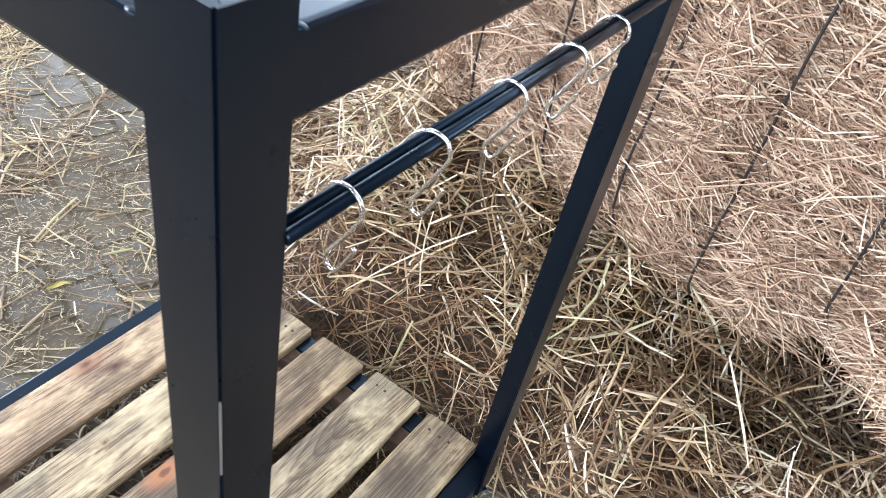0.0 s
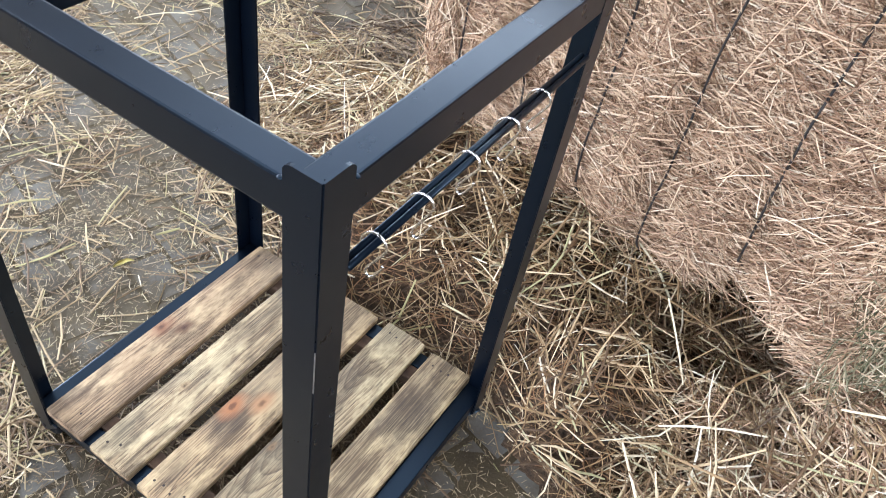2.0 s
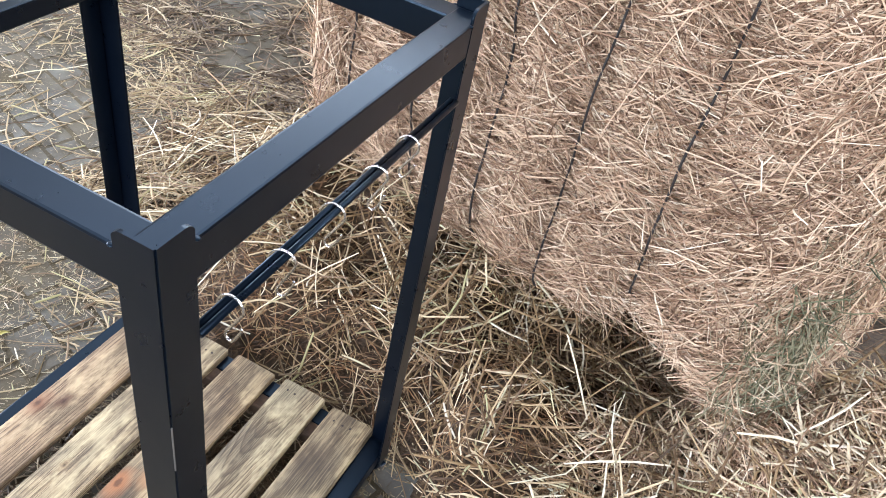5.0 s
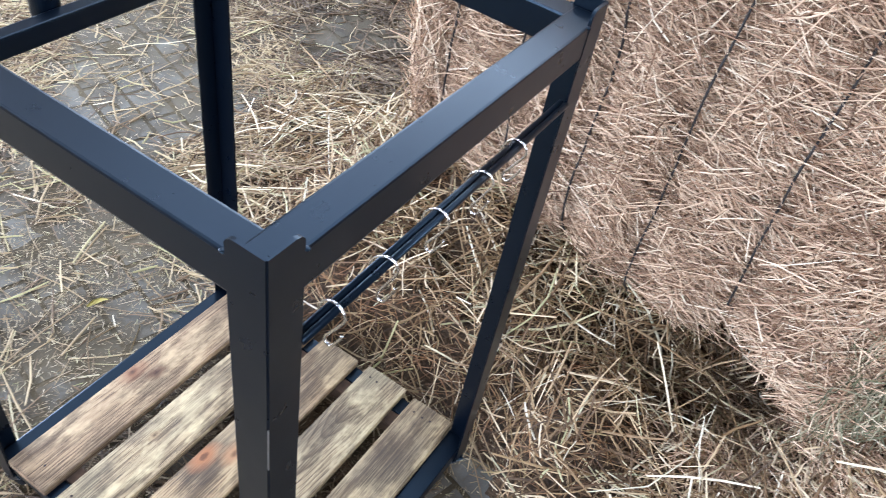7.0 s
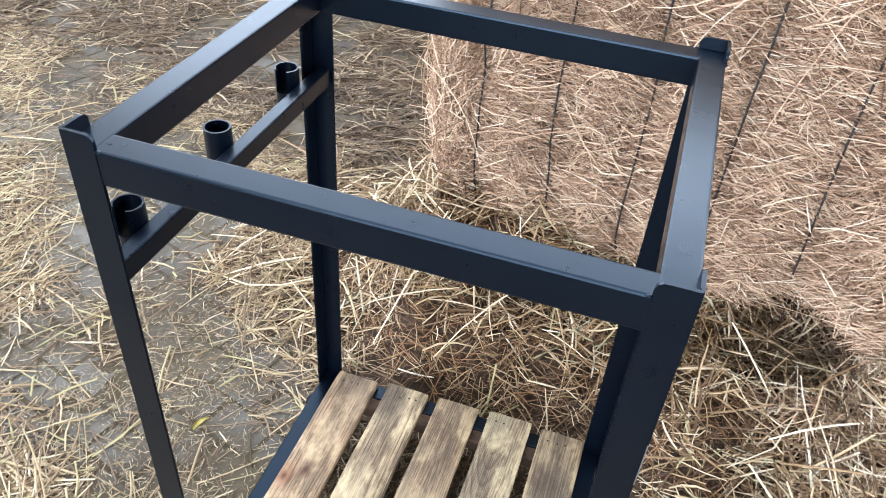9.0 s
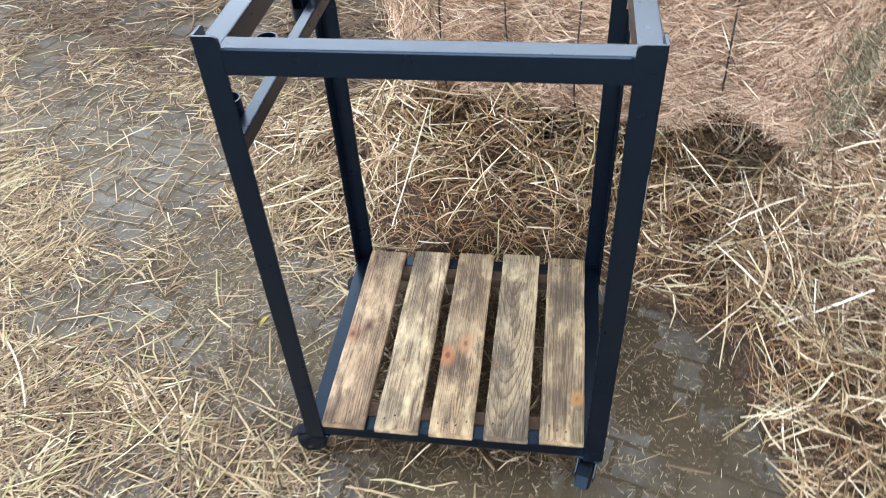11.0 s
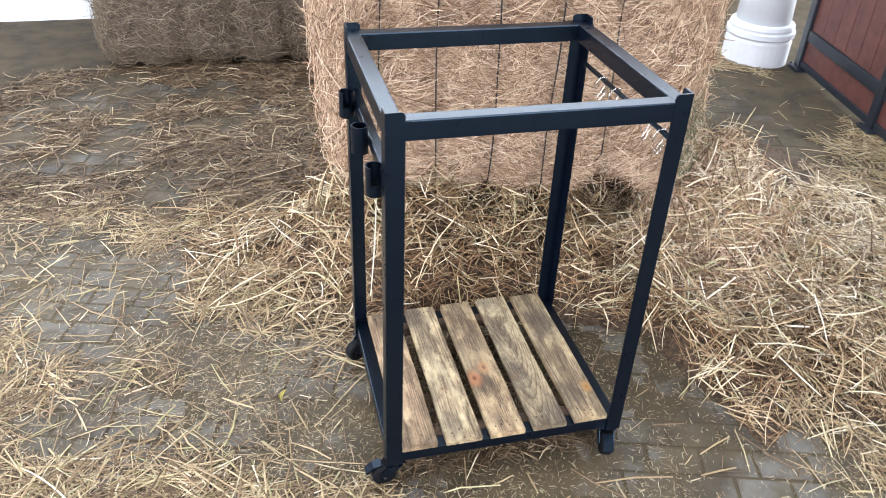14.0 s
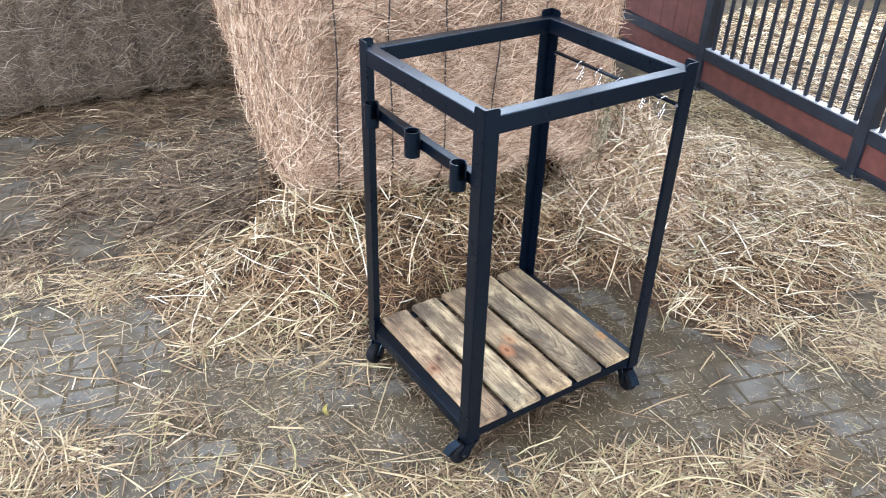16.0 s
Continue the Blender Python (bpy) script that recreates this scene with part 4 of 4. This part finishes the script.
# painted weld beads in the notches beside the lugs, and at the deck corners
for sx in (-1, 1):
    for y, dy in ((0.0, 1), (D, -1)):
        for px, py, pz in ((sx * (HX - 0.0455), y + dy * 0.0015, BEAM - 0.001), (sx * (HX - 0.0015), y + dy * 0.0455, BEAM - 0.001), (sx * (HX - 0.046), y + dy * 0.046, 0.1295)):
            bm = bmesh.new()
            bmesh.ops.create_icosphere(bm, subdivisions=2, radius=0.0030, matrix=Matrix.Translation((px, py, pz)) @ Matrix.Diagonal((1.3, 1.0, 0.6, 1)))
            part("weld_bead", bm, STEEL, cart, "painted weld", True)

# a scratch through the paint on the outer corner of one post
part("scratch", tube([(HX - 0.0006, 0.0006, 0.83), (HX - 0.0003, 0.0003, 0.865), (HX - 0.0006, 0.0006, 0.90)], 0.0008, 6), BARE, cart, "bright scratch through the paint")

# deck planks
W, GAP = 0.1, 0.0255
ends = [(0.002, 0.590), (0.000, 0.598), (0.000, 0.600), (0.002, 0.606), (0.006, 0.600)]
knots = [[(-0.288, 0.275, 0.011, (0.24, 0.105, 0.055)), (-0.250, 0.305, 0.008, (0.12, 0.06, 0.036))], [(-0.140, 0.20, 0.004, (0.26, 0.18, 0.11))],
         [(-0.034, 0.226, 0.012, (0.44, 0.20, 0.095)), (0.006, 0.268, 0.011, (0.44, 0.26, 0.15))], [(0.088, 0.21, 0.004, (0.26, 0.17, 0.10))], [(0.283, 0.125, 0.008, (0.48, 0.26, 0.09))]]
stains = [[(-0.295, 0.02, 0.035, 0.7), (-0.26, 0.57, 0.04, 0.5)], [(-0.165, 0.555, 0.050, 1.0), (-0.17, 0.20, 0.034, 0.6), (-0.15, 0.055, 0.040, 0.8)],
          [(-0.010, 0.190, 0.034, 0.85), (0.0, 0.44, 0.055, 0.55), (-0.02, 0.06, 0.03, 0.6), (0.01, 0.57, 0.05, 0.6)], [(0.150, 0.035, 0.050, 0.95), (0.085, 0.40, 0.055, 0.7), (0.10, 0.59, 0.045, 0.8), (0.10, 0.22, 0.03, 0.5)],
          [(0.25, 0.43, 0.055, 0.9), (0.235, 0.10, 0.042, 0.9), (0.25, 0.59, 0.035, 0.6)]]
piths = [(-0.262, -0.125, 0.004), (-0.118, -0.100, 0.012), (0.006, -0.165, 0.055), (0.112, -0.070, -0.10), (0.245, -0.118, -0.020)]
tones = [(0.78, 0.65, 0.53), (0.92, 0.84, 0.69), (0.80, 0.68, 0.53), (0.78, 0.725, 0.60), (0.88, 0.78, 0.61)]
fibres = [0.3, 1.2, 0.9, 0.5, 0.6]
for k in range(5):
    x0 = -0.301 + k * (W + GAP)
    y0, y1 = ends[k]
    bm = bmesh.new()
    box(bm, (x0, y0, 0.1295), (x0 + W, y1, 0.150))
    bmesh.ops.subdivide_edges(bm, edges=[e for e in bm.edges if abs(e.verts[0].co.y - e.verts[1].co.y) > 0.3], cuts=14)
    bmesh.ops.subdivide_edges(bm, edges=[e for e in bm.edges if abs(e.verts[0].co.x - e.verts[1].co.x) > 0.05], cuts=5)
    for v in bm.verts:
        j = noise.noise(Vector((v.co.x * 9 + k * 7, v.co.y * 6, v.co.z * 30)))
        edge = min(v.co.x - x0, x0 + W - v.co.x) < 0.001
        if edge:
            v.co.x += 0.0022 * j
        if v.co.z > 0.14:
            v.co.z += 0.0010 * j - (0.0012 if edge else 0)
    sharp = [e for e in bm.edges if e.calc_face_angle(0) > 0.9]
    bmesh.ops.bevel(bm, geom=sharp, offset=0.0018, segments=2, affect="EDGES")
    plank = part("plank", bm, plank_wood(k * 1.37 + 0.4, piths[k], knots[k], stains[k], fibres[k], tones[k]), cart, "weathered pallet plank with dark grain")
    for ey, sgn in ((y0, 1), (y1, -1)):
        for i in range(random.choice((2, 3, 4))):
            nx, ny = x0 + 0.018 + 0.021 * i + random.uniform(-0.004, 0.004), ey + sgn * (0.030 + random.uniform(-0.007, 0.007))
            part("nail", lathe(bmesh.new(), [(0.0029, 0.1475), (0.0026, 0.1502)], (nx, ny), 8), NAIL, plank, "dark rusty nail head")

# the battens that the planks are nailed to
for y in (0.0465, D - 0.0465 - 0.034):
    part("batten", boxed((-0.298, y, 0.098), (0.298, y + 0.034, 0.1292), 0.002, 1), BATTEN, cart, "dark rough-sawn batten under the planks")

# the pair of rods that carries the hooks
for dx in (-0.0041, 0.0041):
    part("hook_rod", tube([(0.3405 + dx, 0.043, 0.990), (0.3405 + dx, D - 0.043, 0.990)], 0.0040, 12, smooth=False), STEEL, cart, smooth=True)
for y in (0.044, D - 0.044):
    bm = bmesh.new()
    bmesh.ops.create_icosphere(bm, subdivisions=2, radius=0.007, matrix=Matrix.Translation((0.3405, y, 0.986)) @ Matrix.Diagonal((0.5, 1, 0.8, 1)))
    part("weld_bead", bm, BARE, cart, "scraped bright weld", True)

# tool holder: a bar on the other side with three short pipes
holder = part("holder_bar", boxed((-HX + 0.0135, 0.006, 0.906), (-HX + 0.038, D - 0.006, 0.938), 0.003), STEEL, cart)


def holder_cup(y, slot):
    """A short pipe; some have a notch sawn down from the rim."""
    r0, r1, z0, z1, cx, n = 0.0212, 0.0182, 0.893, 0.964, -HX - 0.0085, 28
    bm = bmesh.new()

    def ring(za, zb, gap):
        a0 = radians(-94) + gap
        m = n + 1 if gap else n
        angles = [a0 + (2 * math.pi - 2 * gap) * k / n for k in range(m)]
        rows = [[bm.verts.new((cx + r * math.cos(a), y + r * math.sin(a), z)) for a in angles] for r, z in ((r0, za), (r0, zb), (r1, zb), (r1, za))]
        for a, b in zip(rows, rows[1:] + rows[:1]):
            for k in range(m - 1 if gap else m):
                bm.faces.new((a[k], a[(k + 1) % m], b[(k + 1) % m], b[k]))
        if gap:
            bm.faces.new([r[0] for r in rows])
            bm.faces.new([r[-1] for r in rows][::-1])

    ring(z0, 0.922 if slot else z1, 0.0)
    if slot:
        ring(0.922, z1, 0.55)
    cup = part("pipe_cup", bm, STEEL, cart, "short open pipe welded upright")
    part("spacer", boxed((-HX + 0.0105, y - 0.010, 0.912), (-HX + 0.0133, y + 0.010, 0.932)), STEEL, cup)
    return cup


for y, s in ((0.085, True), (0.300, False), (0.522, True)):
    holder_cup(y, s)


def castor(x, y, turn, brake):
    root = part("castor", boxed((-0.026, -0.026, 0.083), (0.026, 0.026, 0.0878), 0.002, 1), STEEL, cart, "black swivel castor")
    root.location, root.rotation_euler = (x, y, 0), (0, 0, radians(turn))
    part("swivel", lathe(bmesh.new(), [(0.021, 0.073), (0.024, 0.0825)], sides=18), STEEL, root)
    bm = bmesh.new()
    for s in (-1, 1):
        prism(bm, [(-0.020, 0.0735), (0.020, 0.0735), (0.042, 0.046), (0.040, 0.026), (0.022, 0.026)], s * 0.0195, s * 0.0225, 1)
    box(bm, (-0.020, -0.0195, 0.0715), (0.020, 0.0195, 0.0740))
    part("fork", bm, STEEL, root)
    bm = bmesh.new()
    lathe(bm, [(0.022, -0.0165), (0.030, -0.0165), (0.0345, -0.012), (0.0352, -0.004), (0.0352, 0.004), (0.0345, 0.012), (0.030, 0.0165), (0.022, 0.0165)], sides=28)
    bmesh.ops.transform(bm, matrix=pose(0.030, 0, 0.0352, 90), verts=bm.verts)
    part("wheel", bm, RUBBER, root, "black rubber wheel", True)
    bm = bmesh.new()
    lathe(bm, [(0.0045, -0.0245), (0.0045, 0.0245)], sides=10)
    bmesh.ops.transform(bm, matrix=pose(0.030, 0, 0.0352, 90), verts=bm.verts)
    part("axle_bolt", bm, NAIL, root)
    if brake:
        bm = bmesh.new()
        prism(bm, [(0.036, 0.074), (0.058, 0.066), (0.078, 0.050), (0.082, 0.052), (0.061, 0.0705), (0.038, 0.078)], -0.014, 0.014, 1)
        part("brake_pedal", bm, STEEL, root, "black pressed-steel brake pedal")


for x, y, a in ((-0.318, 0.030, 180), (0.318, 0.030, 255), (-0.318, D - 0.030, 205), (0.318, D - 0.030, 150)):
    castor(x, y, a, y < 0.3)


# ---- wire hooks on the rods ----
def wire_hook():
    # free end, round the rods, then down and across to a small upturned foot
    run = [(-0.022, -0.029), (-0.021, -0.014), (-0.015, -0.003), (-0.006, 0.004), (0.004, 0.0062), (0.013, 0.003), (0.017, -0.005), (0.0155, -0.013),
           (-0.002, -0.043), (-0.008, -0.053), (-0.008, -0.060), (-0.003, -0.063), (0.003, -0.0605), (0.0145, -0.039), (0.0155, -0.0335)]
    bm = tube([(x * 0.84, 0, z * 0.93) for x, z in run], 0.0016, 8, steps=5)
    hook = part("wire_hook", bm, CHROME, None, "", True)
    return tagged(hook, "bright bent wire hook hanging on the steel rods", "hook", "hooks on the rods")


first = None
for y, spin, lean in ((0.092, -6, 2), (0.171, 4, -2), (0.265, -3, 2), (0.354, 6, -2), (0.436, -5, 2)):
    m = pose(0.3405, y, 0.990, 0, lean, spin)
    if first is None:
        first = wire_hook()
        first.matrix_world = m
    else:
        copy_thing(first, m)


# ---- paving ----
paving = tagged(empty("paving"), "old grey paving blocks half buried in dirt", "paving", kind="structure")
PL, PW, AIM = 0.160, 0.105, radians(-16.5)


def paver_mesh(seed):
    r = random.Random(seed)
    bm = bmesh.new()
    box(bm, (-PL / 2 + 0.002, -PW / 2 + 0.002, -0.05), (PL / 2 - 0.002, PW / 2 - 0.002, 0.0))
    tops = [v for v in bm.verts if v.co.z > -0.01]
    for v in bm.verts:
        v.co.x += r.uniform(-0.002, 0.002)
        v.co.y += r.uniform(-0.002, 0.002)
    bmesh.ops.bevel(bm, geom=[e for e in bm.edges if all(v in tops for v in e.verts)], offset=0.0048, segments=2, affect="EDGES")
    me = bpy.data.meshes.new("paver")
    bm.to_mesh(me)
    bm.free()
    me.materials.append(PAVER)
    return me


forms = [paver_mesh(s) for s in range(6)]
pr = random.Random(4)
spots = []
for i in range(-30, 31):
    for j in range(-36, 37):
        u, v = (i + 0.5 * (j % 2)) * PL, j * PW
        x, y = -0.3 + u * math.cos(AIM) - v * math.sin(AIM), 0.6 + u * math.sin(AIM) + v * math.cos(AIM)
        if -3.2 < x < 2.3 and -1.5 < y < 3.2 and heap_height(np.array([x]), np.array([y]))[0] < 0.05:
            spots.append((math.hypot(x + 0.3, (y - 0.1) * 1.2), x, y))
spots.sort()
rest = []
for k, (d, x, y) in enumerate(spots):
    m = pose(x, y, pr.uniform(-0.0010, 0.0008), pr.uniform(-0.25, 0.25), pr.uniform(-0.25, 0.25), math.degrees(AIM) + pr.uniform(-2, 2) + 180 * pr.randint(0, 1))
    me = forms[pr.randrange(6)]
    if k < 300:
        ob = new("paver", me)
        ob.parent, ob.matrix_local = paving, m
    else:
        rest.append((me, m))
V, F, base = [], [], 0
for me, m in rest:
    V += [m @ v.co for v in me.vertices]
    F += [[base + i for i in p.vertices] for p in me.polygons]
    base += len(me.vertices)
me = bpy.data.meshes.new("outer_pavers")
me.from_pydata(V, [], F)
me.materials.append(PAVER)
outer = new("outer_pavers", me)
outer.parent = paving
tagged(outer, kind="stuff")
